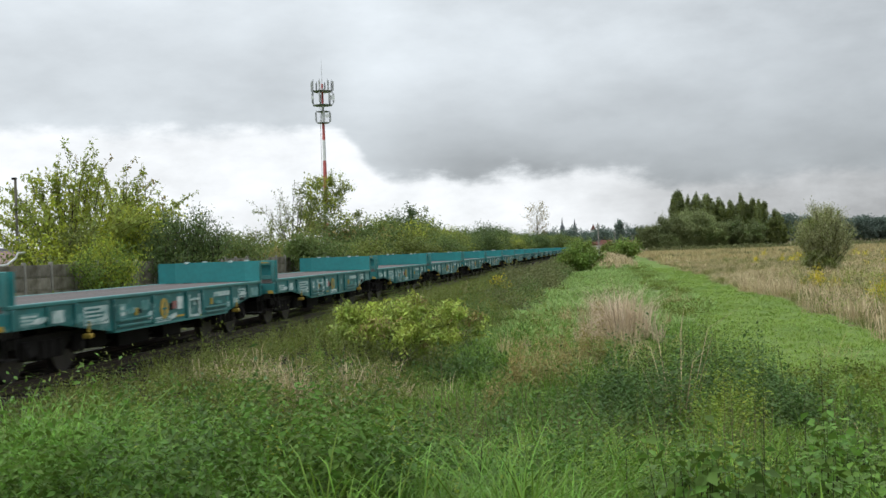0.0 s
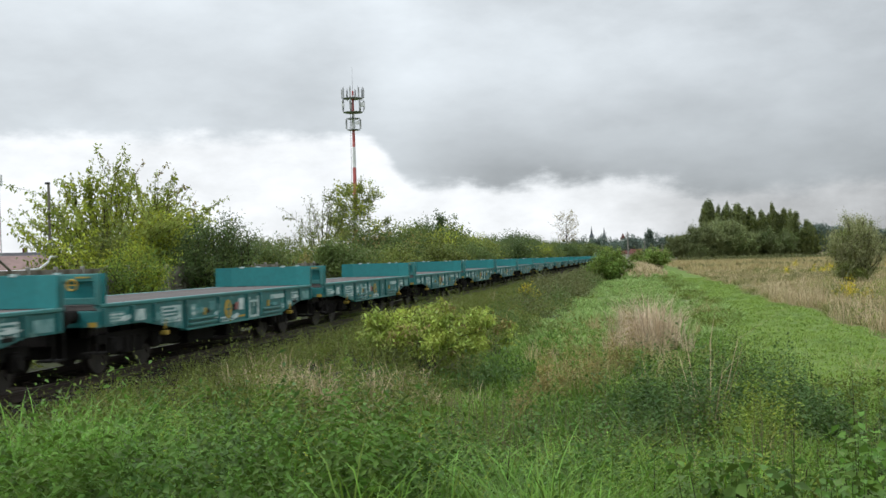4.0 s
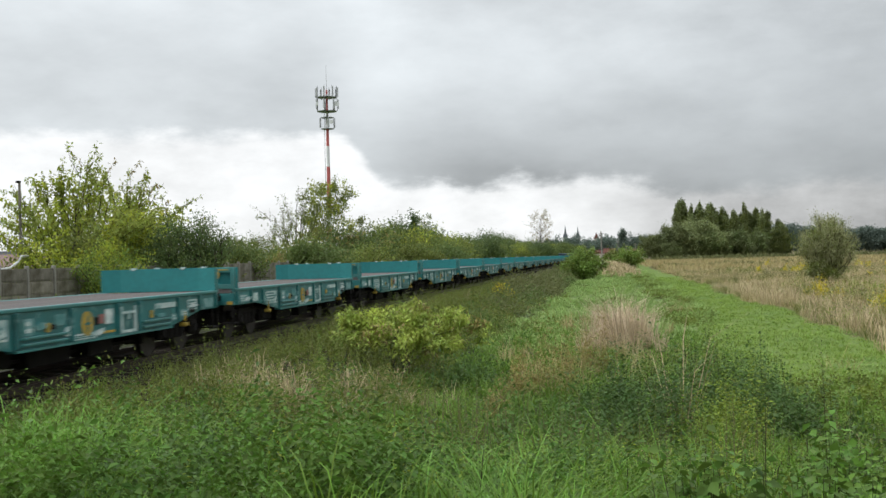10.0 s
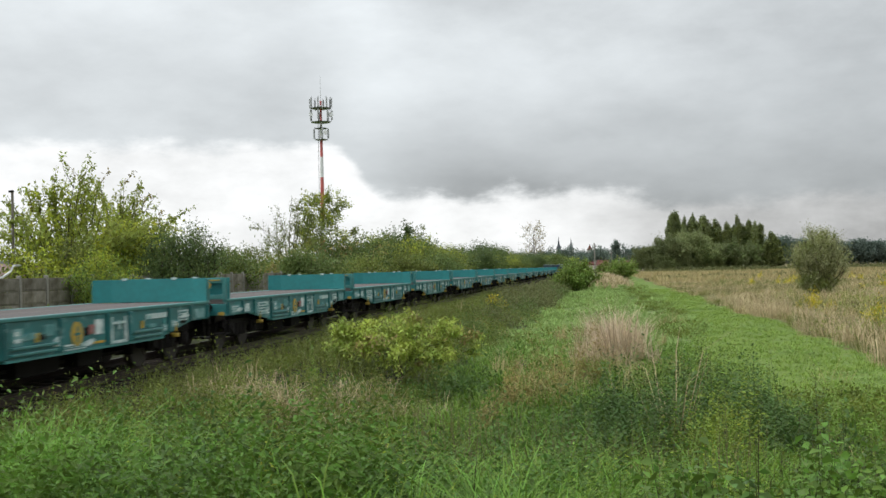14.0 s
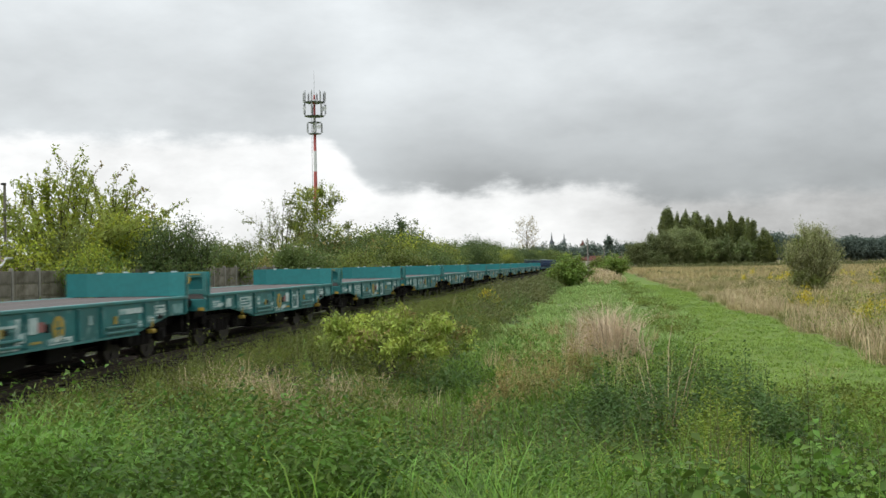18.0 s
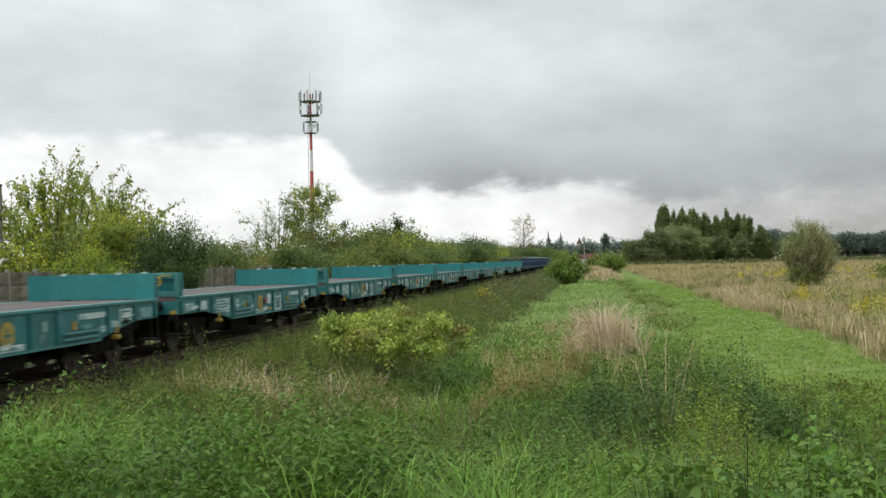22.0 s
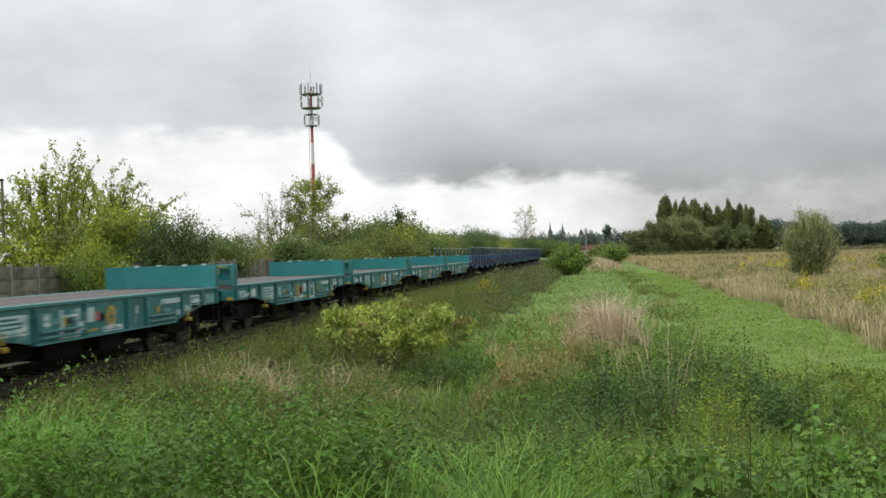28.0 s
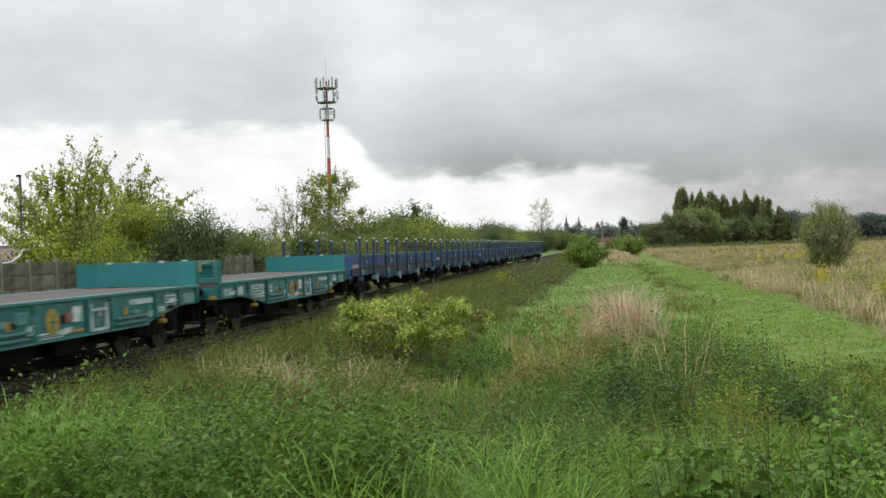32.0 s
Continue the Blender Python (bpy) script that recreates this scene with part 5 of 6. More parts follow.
def house(name, label, at, w, d, h, roof_h, roof, turn=0, windows=3, chimney=True):
    b = thing(name, pose(*at, 0, 0, turn), label, "house")
    wall = boxes((-w / 2, w / 2, -d / 2, d / 2, 0, h))
    wl = part("walls", wall, PLASTER, b)
    bm = bmesh.new()
    o = 0.5
    prism(bm, [(-d / 2 - o, h - 0.15), (d / 2 + o, h - 0.15), (0, h + roof_h)], -w / 2 - o, w / 2 + o)
    rf = part("roof", bm, roof, b)
    if chimney:
        part("chimney", boxes((w * 0.2, w * 0.2 + 0.7, 0.4, 1.1, h + roof_h * 0.4, h + roof_h + 0.7)), ROOFRED, rf)
    for k in range(windows):
        x = -w / 2 + w * (k + 0.5) / windows
        for z in ([1.0, 3.6] if h > 5 else [1.0]):
            if z + 1.3 < h:
                wi = part("window", boxes((x - 0.6, x + 0.6, -d / 2 - 0.05, -d / 2 + 0.02, z, z + 1.3)), MASTWHITE, b, "white window frame")
                part("pane", boxes((x - 0.5, x + 0.5, -d / 2 - 0.06, -d / 2, z + 0.1, z + 1.2)), GLASS, wi)
    return b


def yard_and_town():
    house("long_shed", "long low shed with a faded red roof behind the fence", (-60, 106, -0.4), 16, 9, 2.0, 1.7, ROOFFADE, 28, 4, False)
    house("block_house", "pale house with a flat dark roof in the distance", (-92, 158, -0.4), 13, 10, 3.9, 1.0, ROOFDARK, 28, 5)
    # yard lamp, and a pale swan-necked pipe seen over the fence
    lp = thing("lamp_post", (-27, 50.4, -0.2), "dark slim lamp post standing behind the fence", "lamp post")
    part("pole", tube(bmesh.new(), [(0, 0, 0), (0, 0, 6.1)], [0.09, 0.06], 8), WOODPOLE, lp)
    part("lamp_head", boxes((-0.16, 0.06, -0.08, 0.08, 6.05, 6.15), bevel=0.02), GRIME, lp)
    pipe = thing("pale_pipe", (-25.8, 44.6, -0.2), "pale curved metal pipe on a stand seen above the fence", "pipe")
    part("pipe", tube(bmesh.new(), [(0, -3.2, 2.0), (0, 1.2, 2.02), (0, 2.6, 2.1), (0, 3.3, 2.35), (0, 3.6, 2.6), (0, 4.2, 2.62)], [0.045, 0.045, 0.05, 0.06, 0.065, 0.05], 8), MASTWHITE, pipe)
    for y in (-2.5, 1.5):
        part("leg", tube(bmesh.new(), [(0.3, y, 0), (0, y, 2.0)], [0.05, 0.05], 5), STEEL, pipe)
        part("leg", tube(bmesh.new(), [(-0.3, y, 0), (0, y, 2.0)], [0.05, 0.05], 5), STEEL, pipe)
    ap = thing("wooden_frame", (-24.6, 41.6, -0.2), "dark timber trestle frame standing behind the fence", "frame")
    part("mast_post", tube(bmesh.new(), [(0, 0, 0), (0, 0, 2.6)], [0.08, 0.07], 8), WOODPOLE, ap)
    part("brace", tube(bmesh.new(), [(0, -2.2, 1.2), (0, 0, 2.6)], [0.05, 0.05], 6), WOODPOLE, ap)
    part("brace", tube(bmesh.new(), [(0, 2.4, 1.4), (0, 0, 2.6)], [0.05, 0.05], 6), WOODPOLE, ap)
    hs = [house("town_house", "pale house with a red roof in the far town", (18, 760, -1), 12, 9, 3.4, 2.6, ROOFRED, 20, 4)]
    for x, y, a, s in ((-6, 860, 70, 1.0), (-22, 905, 10, 1.1), (-34, 930, 40, 0.9), (5, 880, 0, 1.2), (27, 790, 60, 0.9), (-48, 980, 25, 1.2), (-14, 990, 35, 1.3), (13, 900, 15, 1.0)):
        copy_thing(hs[0], pose(x, y, -1, 0, 0, a)).scale = (s, s, s)
    for x, h, g in ((-52.9, 41.5, 0), (-36.9, 39.5, 1)):
        t = thing("church_tower", pose(x, 1500, -1), "distant grey church tower with a pointed copper spire", "church")
        part("shaft", boxes((-3, 3, -3, 3, 0, h * 0.62)), PLASTER, t)
        part("spire", tube(bmesh.new(), [(0, 0, h * 0.62), (0, 0, h * 0.70), (0, 0, h * 0.76), (0, 0, h)], [3.2, 2.6, 1.3, 0.1], 8), SPIREGREY, t)
    t = thing("red_tower", pose(-10.5, 1200, -1), "small distant red-roofed tower", "tower")
    part("shaft", boxes((-2.6, 2.6, -2.6, 2.6, 0, 19)), PLASTER, t)
    part("roof", tube(bmesh.new(), [(0, 0, 19), (0, 0, 22), (0, 0, 25.5)], [3.4, 1.6, 0.1], 8), ROOFRED, t)
    # poles beside the line
    pl = thing("line_pole", (-1.0, 230, float(ground_z(-1, 230))), "slim pale concrete pole beside the line", "pole", "poles beside the line")
    part("pole", tube(bmesh.new(), [(0, 0, 0), (-0.12, 0, 6.9)], [0.15, 0.1], 8), POSTCON, pl)
    part("cross_arm", boxes((-0.6, 0.4, -0.05, 0.05, 6.4, 6.5)), POSTCON, pl)
    for x, y, s in ((3.2, 330, 1.0), (6.6, 400, 0.9), (10.5, 430, 1.0)):
        copy_thing(pl, pose(x, y, float(ground_z(x, y)), 0, 0, 5)).scale = (s, s, s)


fence()
antenna_mast()
lattice_mast()
yard_and_town()


# ---- the train ----
HALF = 1.35     # half the width of a flat wagon
PITCH = 14.04   # length of a teal wagon over its buffers
BODY = 12.8
LONG = 19.9     # length of a blue wagon over its buffers
LONGBODY = 18.66


def wheelset_mesh():
    bm = bmesh.new()
    for s in (-1, 1):
        tube(bm, [(s * 0.68, 0, 0), (s * 0.70, 0, 0), (s * 0.72, 0, 0), (s * 0.81, 0, 0)], [0.49, 0.49, 0.46, 0.455], 24)
        for k in range(2):
            a = math.pi * k
            box(bm, s * 0.80, s * 0.83, 0.28 * math.cos(a) - 0.05, 0.28 * math.cos(a) + 0.05, 0.28 * math.sin(a) - 0.05, 0.28 * math.sin(a) + 0.05)
    tube(bm, [(-1.08, 0, 0), (1.08, 0, 0)], [0.08, 0.08], 10)
    return finish(bm, "wheelset", WHEEL)


WHEELSET = wheelset_mesh()


def bogie_frame():
    bm = bmesh.new()
    for s in (-1, 1):
        prism(bm, [(-1.35, 0.55), (-0.62, 0.52), (-0.42, 0.32), (0.42, 0.32), (0.62, 0.52), (1.35, 0.55), (1.35, 0.70), (0.5, 0.72), (-0.5, 0.72), (-1.35, 0.70)], s * 0.98 - 0.05, s * 0.98 + 0.05)
        for y in (-0.9, 0.9):
            box(bm, s * 1.06 - 0.07, s * 1.06 + 0.07, y - 0.15, y + 0.15, 0.34, 0.64, 0.03)
            tube(bm, [(s * 1.14, y, 0.48), (s * 1.17, y, 0.48)], [0.11, 0.1], 10)
        for y in (-0.3, 0.0, 0.3):
            tube(bm, [(s * 1.0, y, 0.34), (s * 1.0, y, 0.62)], [0.09, 0.09], 8)
    box(bm, -0.93, 0.93, -0.24, 0.24, 0.28, 0.86, 0.02)
    for y in (-1.42, 1.42):
        box(bm, -0.9, 0.9, y - 0.05, y + 0.05, 0.3, 0.66, 0.01)
    for s in (-0.55, 0.55):
        box(bm, s - 0.04, s + 0.04, -1.4, 1.4, 0.28, 0.5, 0.01)
    return finish(bm, "bogie", GRIME)


BOGIE = bogie_frame()


def add_bogie(w, y):
    b = part("bogie", BOGIE, None, w, "dark grimy two-axle bogie", at=(0, y, 0))
    for dy in (-0.9, 0.9):
        part("wheelset", WHEELSET, None, b, "dull steel wheelset", at=(0, dy, 0.46))


def buffers(w, y, d, z=1.05):
    for s in (-0.875, 0.875):
        bm = bmesh.new()
        tube(bm, [(s, y, z), (s, y + d * 0.36, z)], [0.11, 0.11], 10)
        bf = part("buffer", bm, GRIME, w, "dark greased buffer")
        part("buffer_head", tube(bmesh.new(), [(s, y + d * 0.36, z), (s, y + d * 0.4, z)], [0.22, 0.23], 16), GRIME, bf)
    part("coupling", boxes((-0.06, 0.06, min(y, y + d * 0.5), max(y, y + d * 0.5), z - 0.12, z), (-0.12, 0.12, min(y + d * 0.38, y + d * 0.55), max(y + d * 0.38, y + d * 0.55), z - 0.42, z - 0.02), bevel=0.02), GRIME, w)


def end_wall(w, y, inward):
    """A low end wall across the wagon with its two angled wings; inward: +1 or -1, towards the middle."""
    z0, z1, t = 1.25, 1.765, 0.05
    prof = [(-HALF, 0.30), (-HALF + 0.42, 0.0), (HALF - 0.42, 0.0), (HALF, 0.30)]
    bm = bmesh.new()
    rows = []
    for k, off in ((0, 0.0), (1, t)):
        rows.append([[bm.verts.new((x, y + inward * (0.06 + o * 0.35 + off), z)) for z in (z0, z1)] for x, o in prof])
    a, b = rows
    n = len(prof)
    for i in range(n - 1):
        bm.faces.new((a[i][0], a[i + 1][0], a[i + 1][1], a[i][1]))
        bm.faces.new((b[i][0], b[i][1], b[i + 1][1], b[i + 1][0]))
        bm.faces.new((a[i][1], a[i + 1][1], b[i + 1][1], b[i][1]))
        bm.faces.new((a[i][0], b[i][0], b[i + 1][0], a[i + 1][0]))
    for i in (0, n - 1):
        bm.faces.new((a[i][0], a[i][1], b[i][1], b[i][0]))
    bmesh.ops.recalc_face_normals(bm, faces=bm.faces)
    wall = part("end_wall", bm, TEAL_WALL, w, "smooth teal end wall")
    for x in (-0.62, 0.55):
        part("lifting_eye", boxes((x - 0.05, x + 0.05, y + inward * 0.02, y + inward * 0.13, z1 - 0.02, z1 + 0.03) if inward > 0 else (x - 0.05, x + 0.05, y - 0.13, y - 0.02, z1 - 0.02, z1 + 0.03)), WHITE, wall)
    # outer frame: posts, rails and recessed panels
    o0, o1 = sorted((y - inward * 0.02, y + inward * 0.055))
    for x in (-HALF + 0.06, -0.45, 0.45, HALF - 0.06):
        part("wall_post", boxes((x - 0.05, x + 0.05, o0, o1, z0 - 0.02, z1), bevel=0.01), TEAL_EDGE, w)
    part("wall_rail", boxes((-HALF + 0.115, HALF - 0.115, o0 + 0.01, o1, z1 - 0.13, z1 - 0.004), bevel=0.01), TEAL_EDGE, w)
    part("wall_rail", boxes((-HALF + 0.115, HALF - 0.115, o0 + 0.01, o1, z0, z0 + 0.11), bevel=0.01), TEAL_EDGE, w)
    for s in (-1, 1):
        part("wall_strip", boxes((s * 1.05 - 0.13, s * 1.05 + 0.13, o0 - 0.006, o0 + 0.012, z1 - 0.075, z1 - 0.045)), YELLOW, w, "yellow strip")


def sill(x_out, side):
    prof = [(0, 1.19), (0, 0.86), (1.7, 0.86), (3.7, 0.61), (10.0, 0.61), (11.7, 0.86), (BODY, 0.86), (BODY, 1.19)]
    return prism(bmesh.new(), prof, x_out - side * 0.045, x_out)


def bars(x, y0, y1, z0, z1, rows, side, gap=0.45):
    """Bars standing in for lines of unreadable writing."""
    bm = bmesh.new()
    h = (z1 - z0) / rows
    r = random.Random(int(y0 * 100))
    for k in range(rows):
        e = y1 - (y1 - y0) * 0.35 * r.random()
        xs = sorted((x, x + side * 0.006))
        box(bm, *xs, y0, e, z0 + h * (k + gap / 2), z0 + h * (k + 1 - gap / 2))
    return bm


def teal_wagon(turned=False):
    """turned: the wagon runs the other way round, so its emblem stands on the far side of the painted frame."""
    at = (lambda a, b: (BODY - b, BODY - a)) if turned else (lambda a, b: (a, b))
    w = thing("flat_wagon", label="teal four-axle flat wagon with low end walls and worn lettering", category="wagon", group="teal flat wagons of the train")
    part("deck", boxes((-HALF + 0.1, HALF - 0.1, 0.02, BODY - 0.02, 1.15, 1.235)), DECK, w, "worn grey-brown deck")
    pl = finish(boxes((-HALF + 0.12, HALF - 0.12, 0.01, 0.525, 1.235, 1.247), bevel=0.004), "deck_plank", DECK)
    for k in range(22):
        part("deck_plank", pl, None, w, at=(0, 0.42 + 0.54 * k, 0))
    for s in (-1, 1):
        part("side_sill", sill(s * (HALF - 0.03), s), TEAL, w)
        part("top_rail", boxes((min(s * (HALF - 0.12), s * HALF), max(s * (HALF - 0.12), s * HALF), 0, BODY, 1.19, 1.255), bevel=0.012), TEAL_EDGE, w, "lighter teal edge rail")
        part("bottom_flange", boxes((min(s * (HALF - 0.16), s * (HALF + 0.01)), max(s * (HALF - 0.16), s * (HALF + 0.01)), 3.72, 9.98, 0.58, 0.615)), TEAL_EDGE, w)
        xo = s * (HALF - 0.03)
        for y in (0.12, 1.25, 2.2, 3.75, 5.55, 7.4, 8.35, 10.35, 11.6, 12.65):
            zb = 0.88 if y < 1.75 or y > 11.65 else (0.63 if 3.7 < y < 10 else (0.86 - 0.125 * (y - 1.7) if y < 5 else 0.61 + 0.147 * (y - 10)) + 0.03)
            part("stake_pocket", boxes((min(xo, xo + s * 0.05), max(xo, xo + s * 0.05), y - 0.05, y + 0.05, zb, 1.185), bevel=0.012), TEAL, w)
        for y0, y1 in ((3.9, 5.4), (8.5, 9.9)):
            for z in (0.66, 0.76):
                part("side_rib", boxes((min(xo, xo + s * 0.055), max(xo, xo + s * 0.055), y0, y1, z, z + 0.045), bevel=0.008), TEAL_EDGE, w)
        pad = lambda a, b, c, d: boxes((min(xo, xo + s * 0.012), max(xo, xo + s * 0.012), a, b, c, d))
        xm = xo + s * 0.013
        mid = at(5.62, 6.5)
        for a, b, c, d, mt, rows in ((0.35, 0.95, 0.90, 1.10, GREYMARK, 3), (1.42, 1.82, 0.90, 1.10, WHITE, 0), (2.55, 3.5, 0.78, 1.10, WHITE, 4), (4.0, 4.3, 0.82, 1.08, GREYMARK, 2), (5.0, 5.35, 0.92, 1.1, GREYMARK, 0), (*mid, 0.63, 0.73, WHITE, 2), (9.15, 10.25, 1.0, 1.1, WHITE, 0), (10.0, 10.3, 0.72, 0.86, GREYMARK, 2), (10.45, 10.95, 0.78, 0.92, GREYMARK, 2), (10.9, 11.45, 0.89, 1.11, WHITE, 3), (11.9, 12.5, 0.9, 1.1, GREYMARK, 0)):
            pm = part("marking_plate", pad(a, b, c, d), mt, w, "pale worn marking")
            if rows:
                part("lettering", bars(xm, a + 0.05, b - 0.05, c + 0.02, d - 0.02, rows, s), TEAL if mt is WHITE else WHITE, pm)
        ey = at(6.15, 6.15)[0]
        part("yellow_emblem", disc_x(bmesh.new(), *sorted((xo + s * 0.004, xo + s * 0.02)), ey, 0.89, 0.21, 20), YELLOW, w, "round yellow emblem")
        part("emblem_inner", boxes((*sorted((xo + s * 0.02, xo + s * 0.026)), ey - 0.12, ey + 0.12, 0.87, 0.91), (*sorted((xo + s * 0.02, xo + s * 0.028)), ey - 0.025, ey + 0.025, 0.76, 1.02)), TEAL, w, "dark cross on the emblem")
        part("red_white_mark", pad(*at(6.62, 6.85), 0.86, 1.02), RED, w, "small red marking")
        part("white_mark", pad(*at(6.86, 7.2), 0.84, 1.1), WHITE, w)
        part("dark_mark", pad(*at(6.45, 6.6), 0.84, 0.98), GRIME, w, "small dark marking")
        part("yellow_scrawl", pad(*at(6.75, 7.25), 0.68, 0.72), YELLOW, w, "faded yellow scrawl")
        part("painted_frame", boxes(*[(min(xo, xo + s * 0.03), max(xo, xo + s * 0.03), *at(a, b), c, d) for a, b, c, d in ((7.5, 7.58, 0.63, 1.11), (8.12, 8.2, 0.63, 1.11), (7.58, 8.12, 0.63, 0.68), (7.58, 8.12, 0.98, 1.02))]), WHITE, w, "white painted frame")
        if s > 0:
            q = random.Random(7)
            for y, z, l, hh, mt in ((1.0, 0.98, 0.5, 0.10, WHITE), (2.3, 0.92, 0.45, 0.16, GREYMARK), (3.05, 0.86, 0.7, 0.09, WHITE), (4.5, 0.94, 0.5, 0.12, GREYMARK), (5.45, 0.8, 0.35, 0.2, WHITE), (6.62, 0.72, 0.4, 0.10, WHITE), (9.4, 0.86, 0.6, 0.08, GREYMARK), (11.2, 0.98, 0.6, 0.08, WHITE)):
                ring = [(y + l * (0.5 * math.cos(k * 0.9) + 0.12 * q.random()), z + hh * (0.5 * math.sin(k * 0.9) + 0.3 * q.random() - 0.15) + 0.10 * hh * math.cos(k * 0.9)) for k in range(7)]
                part("worn_paint_patch", prism(bmesh.new(), ring, xo, xo + 0.02), mt, w, "irregular worn pale paint")
            for k in range(8):
                y, z, l, hh = 0.5 + 11.6 * (k + q.random()) / 8, 0.90 + 0.16 * q.random(), 0.05 + 0.12 * q.random(), 0.06 + 0.12 * q.random()
                part("scratched_mark", pad(y - l, y + l, z - hh / 2, z + hh / 2), (GREYMARK, WHITE, TEAL_EDGE, GRIME)[k % 4], w)
        for y in (4.75, 8.95):
            part("yellow_tab", boxes((min(xo, xo + s * 0.03), max(xo, xo + s * 0.03), y - 0.06, y + 0.06, 0.84, 0.98)), YELLOW, w)
        for y in (2.72, 10.75):
            bm = boxes((min(xo - s * 0.1, xo + s * 0.07), max(xo - s * 0.1, xo + s * 0.07), y - 0.05, y + 0.05, 0.56, 0.65), bevel=0.02)
            tube(bm, [(xo, y, 0.68), (xo, y, 0.86)], [0.03, 0.03], 6)
            part("brake_handle", bm, YELLOW, w, "yellow brake handle")
        for y in (0.12, BODY - 0.12):
            st = part("foot_step", boxes((min(xo - s * 0.3, xo), max(xo - s * 0.3, xo), y - 0.2, y + 0.2, 0.42, 0.45)), GRIME, w, "dark steel foot step")
            [part("step_bracket", boxes((xo - s * 0.02 - 0.015, xo - s * 0.02 + 0.015, y + q, y + q + 0.03, 0.45, 0.86)), GRIME, st) for q in (-0.19, 0.16)]
    for y, d in ((0, -1), (BODY, 1)):
        part("headstock", boxes((-HALF + 0.05, HALF - 0.05, min(y, y - d * 0.06), max(y, y - d * 0.06), 0.86, 1.14), bevel=0.015), TEAL, w)
        part("corner_mark", boxes((HALF - 0.22, HALF - 0.08, y + d * 0.004 - 0.006, y + d * 0.004 + 0.006, 0.87, 0.95)), YELLOW, w, "yellow corner patch")
        buffers(w, y, d * 0.62 / 0.4)
        end_wall(w, y, -d)
    hw = bmesh.new()
    for k in range(12):
        a, b = 2 * math.pi * k / 12, 2 * math.pi * (k + 1) / 12
        tube(hw, [(0.88 + 0.09 * math.cos(a), -0.07, 1.58 + 0.09 * math.sin(a)), (0.88 + 0.09 * math.cos(b), -0.07, 1.58 + 0.09 * math.sin(b))], [0.02, 0.02], 5)
    tube(hw, [(0.79, -0.07, 1.58), (0.97, -0.07, 1.58)], [0.015, 0.015], 4)
    part("brake_wheel", hw, YELLOW, w, "yellow hand-brake wheel")
    part("centre_sill", boxes((-0.35, 0.35, 0.05, BODY - 0.05, 0.55, 1.14)), GRIME, w)
    part("air_tank", tube(bmesh.new(), [(0.55, 5.3, 0.55), (0.55, 6.8, 0.55)], [0.2, 0.2], 12), GRIME, w)
    for nm, row in (("brake_rod", (0.7, 0.76, 3.2, 9.6, 0.34, 0.4)), ("battery_box", (-0.95, 0.9, 4.9, 6.4, 0.24, 0.62)), ("brake_cylinder", (-0.6, 1.0, 6.9, 7.9, 0.26, 0.62)), ("equipment_box", (-1.0, 0.4, 8.3, 9.2, 0.3, 0.62)), ("equipment_box", (-0.5, 0.9, 3.6, 4.4, 0.32, 0.62))):
        part(nm, boxes(row, bevel=0.02), GRIME, w)
    for y in (1.9, 10.9):
        add_bogie(w, y)
    return w


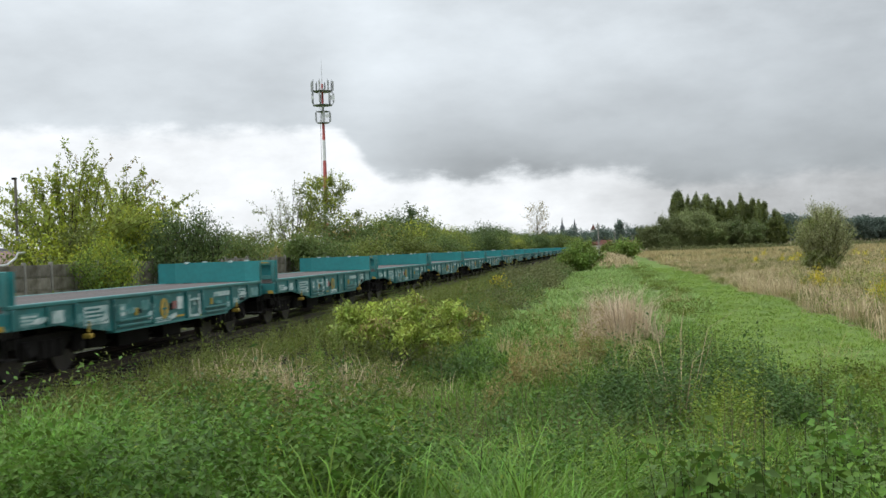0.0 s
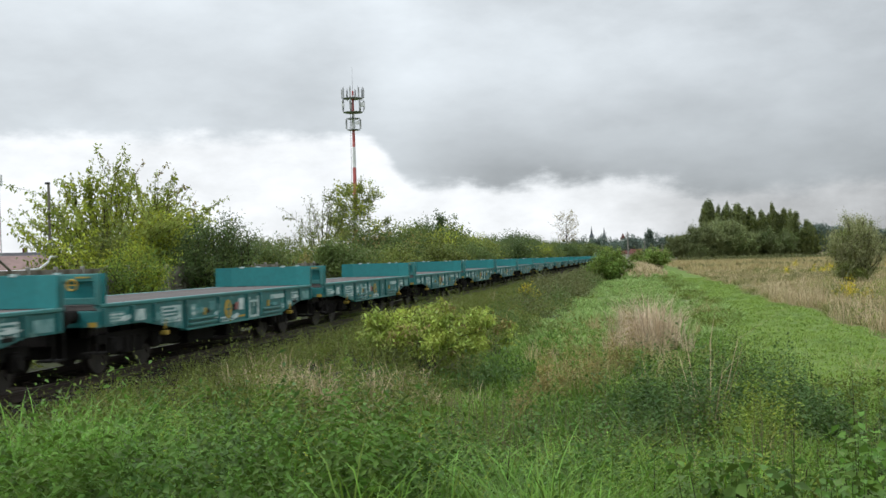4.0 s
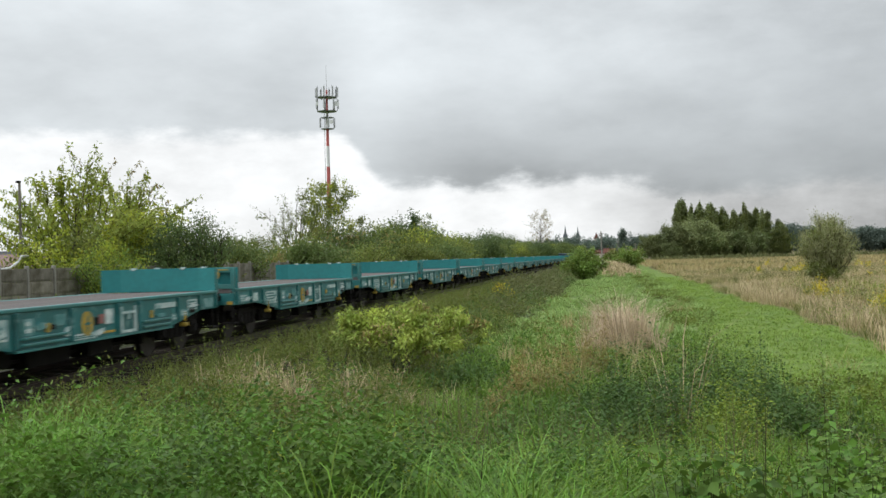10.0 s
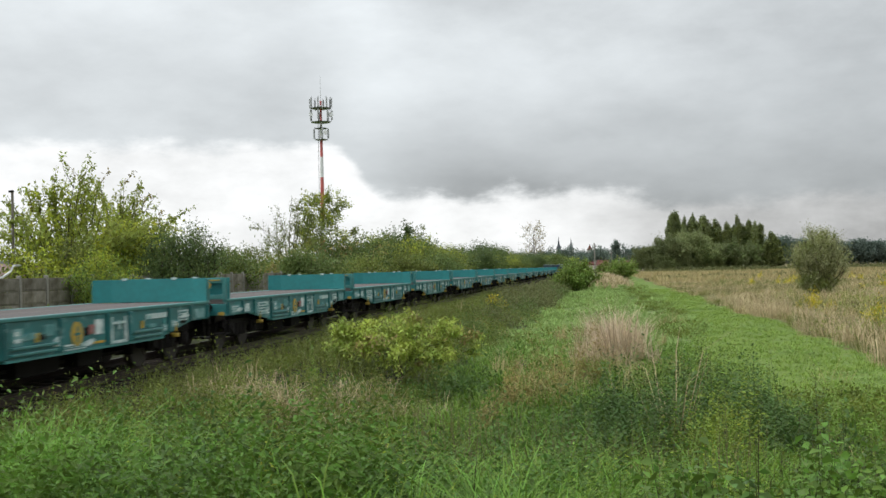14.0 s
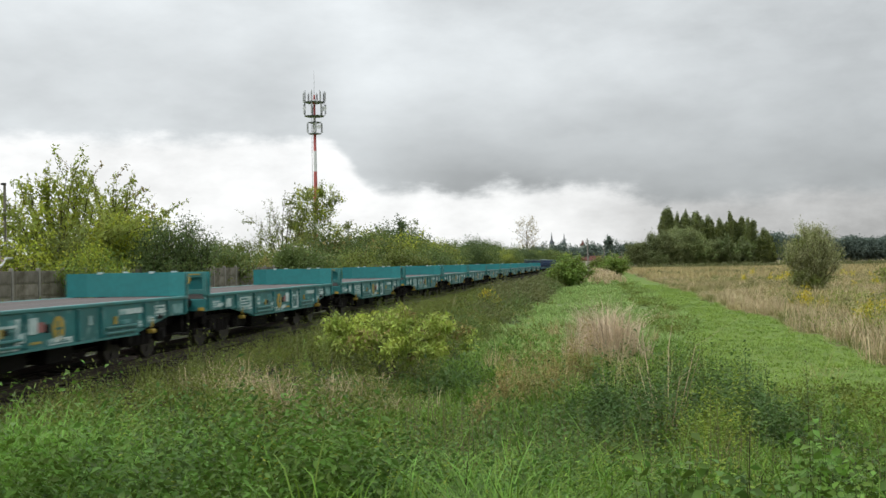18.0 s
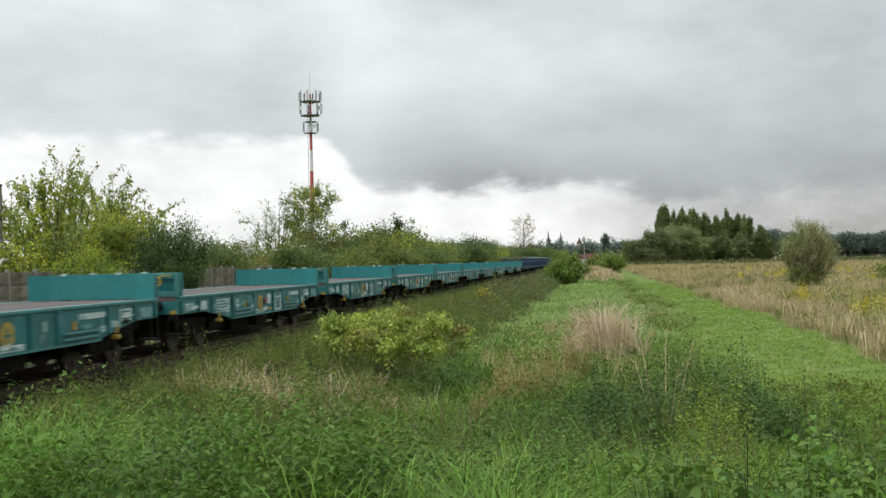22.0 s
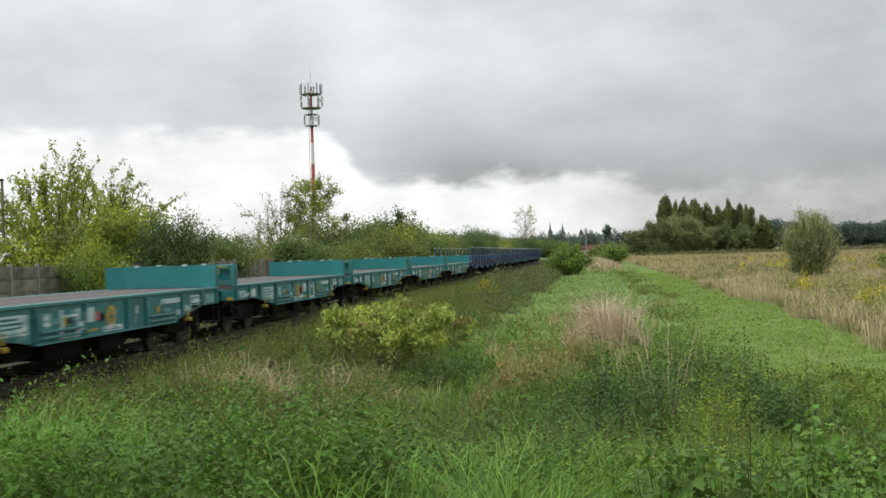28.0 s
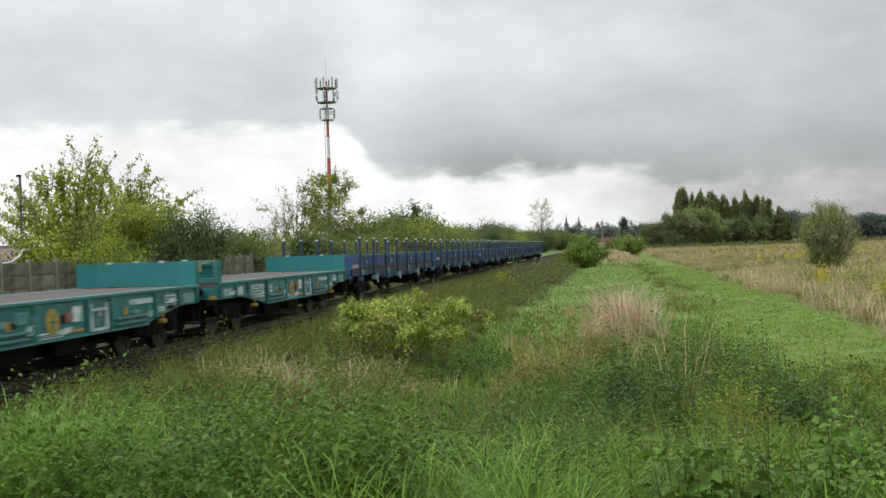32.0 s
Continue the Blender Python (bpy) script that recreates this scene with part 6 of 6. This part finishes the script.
def blue_wagon():
    w = thing("stake_wagon", label="blue four-axle stake wagon with low side flaps", category="wagon", group="blue stake wagons of the train")
    part("deck", boxes((-1.3, 1.3, 0.02, LONGBODY - 0.02, 1.18, 1.27)), DECK, w)
    n = 8
    for s in (-1, 1):
        xo = s * HALF
        part("side_sill", prism(bmesh.new(), [(0, 1.24), (0, 0.98), (4.4, 0.98), (5.6, 0.78), (13.0, 0.78), (14.2, 0.98), (LONGBODY, 0.92), (LONGBODY, 1.24)], xo - s * 0.12, xo - s * 0.06), BLUE_DARK, w, "grimy dark blue side sill")
        for k in range(n):
            y = 0.9 + k * (LONGBODY - 1.8) / (n - 1)
            part("stake", boxes((min(xo, xo + s * 0.08), max(xo, xo + s * 0.08), y - 0.04, y + 0.04, 0.95, 2.30), bevel=0.012), BLUE_DARK, w, "dark blue swivelling stake")
            part("stake_tip", boxes((min(xo, xo + s * 0.1), max(xo, xo + s * 0.1), y - 0.05, y + 0.05, 2.30, 2.36), bevel=0.015), WHITE, w, "pale stake tip")
            part("stake_socket", boxes((min(xo - s * 0.06, xo + s * 0.12), max(xo - s * 0.06, xo + s * 0.12), y - 0.1, y + 0.1, 0.78, 0.95), bevel=0.02), GREYMARK if k % 2 == 1 else BLUE, w)
            if k < n - 1:
                y1 = y + (LONGBODY - 1.8) / (n - 1)
                fl = part("side_flap", boxes((min(xo - s * 0.05, xo - s * 0.005), max(xo - s * 0.05, xo - s * 0.005), y + 0.08, y1 - 0.08, 1.28, 1.70), bevel=0.012), BLUE, w)
                part("flap_edge", boxes((min(xo - s * 0.055, xo + s * 0.012), max(xo - s * 0.055, xo + s * 0.012), y + 0.09, y1 - 0.09, 1.70, 1.725)), GREYMARK, fl, "pale worn top edge")
                part("underframe_tag", boxes((min(xo - s * 0.055, xo - s * 0.02), max(xo - s * 0.055, xo - s * 0.02), y + 0.95, y + 1.1, 0.66, 0.98)), WHITE, w, "white hanging tag") if k % 2 else None
                for u in (0.33, 0.67):
                    part("flap_rib", boxes((min(xo - s * 0.01, xo + s * 0.03), max(xo - s * 0.01, xo + s * 0.03), y + u * (y1 - y) - 0.05, y + u * (y1 - y) + 0.05, 1.29, 1.68), bevel=0.01), BLUE, fl)
                if k % 2 == 0:
                    part("marking_plate", boxes((min(xo - s * 0.07, xo - s * 0.05), max(xo - s * 0.07, xo - s * 0.05), y + 0.4, y + 1.1, 1.0, 1.2)), GREYMARK, w, "pale worn marking")
                    part("small_mark", boxes((min(xo - s * 0.012, xo), max(xo - s * 0.012, xo), y + 1.35, y + 1.5, 1.42, 1.5)), WHITE, w)
    for y, d in ((0, -1), (LONGBODY, 1)):
        part("end_flap", boxes((-1.3, 1.3, min(y, y - d * 0.06), max(y, y - d * 0.06), 1.28, 1.70), bevel=0.012), BLUE, w)
        part("headstock", boxes((-1.28, 1.28, min(y, y - d * 0.08), max(y, y - d * 0.08), 0.88, 1.24), bevel=0.012), BLUE, w)
        buffers(w, y, d * 0.62 / 0.4)
    part("centre_sill", boxes((-0.35, 0.35, 0.05, LONGBODY - 0.05, 0.62, 1.18)), GRIME, w)
    part("air_tank", tube(bmesh.new(), [(0.55, 8.0, 0.6), (0.55, 9.6, 0.6)], [0.2, 0.2], 12), GRIME, w)
    for y in (2.7, LONGBODY - 2.7):
        add_bogie(w, y)
    return w


def run(t):
    """How far the train has come at t seconds, in metres."""
    u = (t - 16) / 16
    return 172.0867 * u + 6.0922 * u ** 2 - 1.1545 * u ** 3 - 0.6507 * u ** 4


START = -135.4194
TRAIN = []
TURNED = (0, 1, 3, 12, 15, 20)
plain, other = teal_wagon(), teal_wagon(True)
for j in range(-3, 25):
    if j in TURNED:
        w = other if j == TURNED[0] else copy_thing(other, Matrix())
    else:
        w = plain if j == -3 else copy_thing(plain, Matrix())
    TRAIN.append((w, START + PITCH * j))
stakes = blue_wagon()
for j in range(6):
    TRAIN.append((stakes if j == 0 else copy_thing(stakes, Matrix()), START + PITCH * 25 + LONG * j))


def motions():
    times = [0.0, 0.1] + [0.5 * k for k in range(1, 64)] + [31.9, 32.0]
    for w, s0 in TRAIN:
        walk(w, [(t, Matrix.Translation((TRACK_X, s0 - run(t), 0))) for t in times])
        # wheels roll while the wagon is between 95 m off and the camera
        seen = [t for t in np.arange(0, 32.01, 1 / 30) if -4 < s0 - run(t) < 60]
        if len(seen) < 3:
            continue
        ts = sorted({0.0, 32.0} | {round(float(t), 3) for t in seen})
        for b in w.children:
            if b.name.startswith("bogie"):
                for ws in b.children:
                    y = ws.location.y
                    rows = []
                    for t in ts:
                        tt = min(max(t, seen[0]), seen[-1])
                        rows.append((t, pose(0, y, 0.46, math.degrees((run(tt) - run(seen[0])) / 0.46), 0, 0)))
                    walk(ws, rows)


motions()
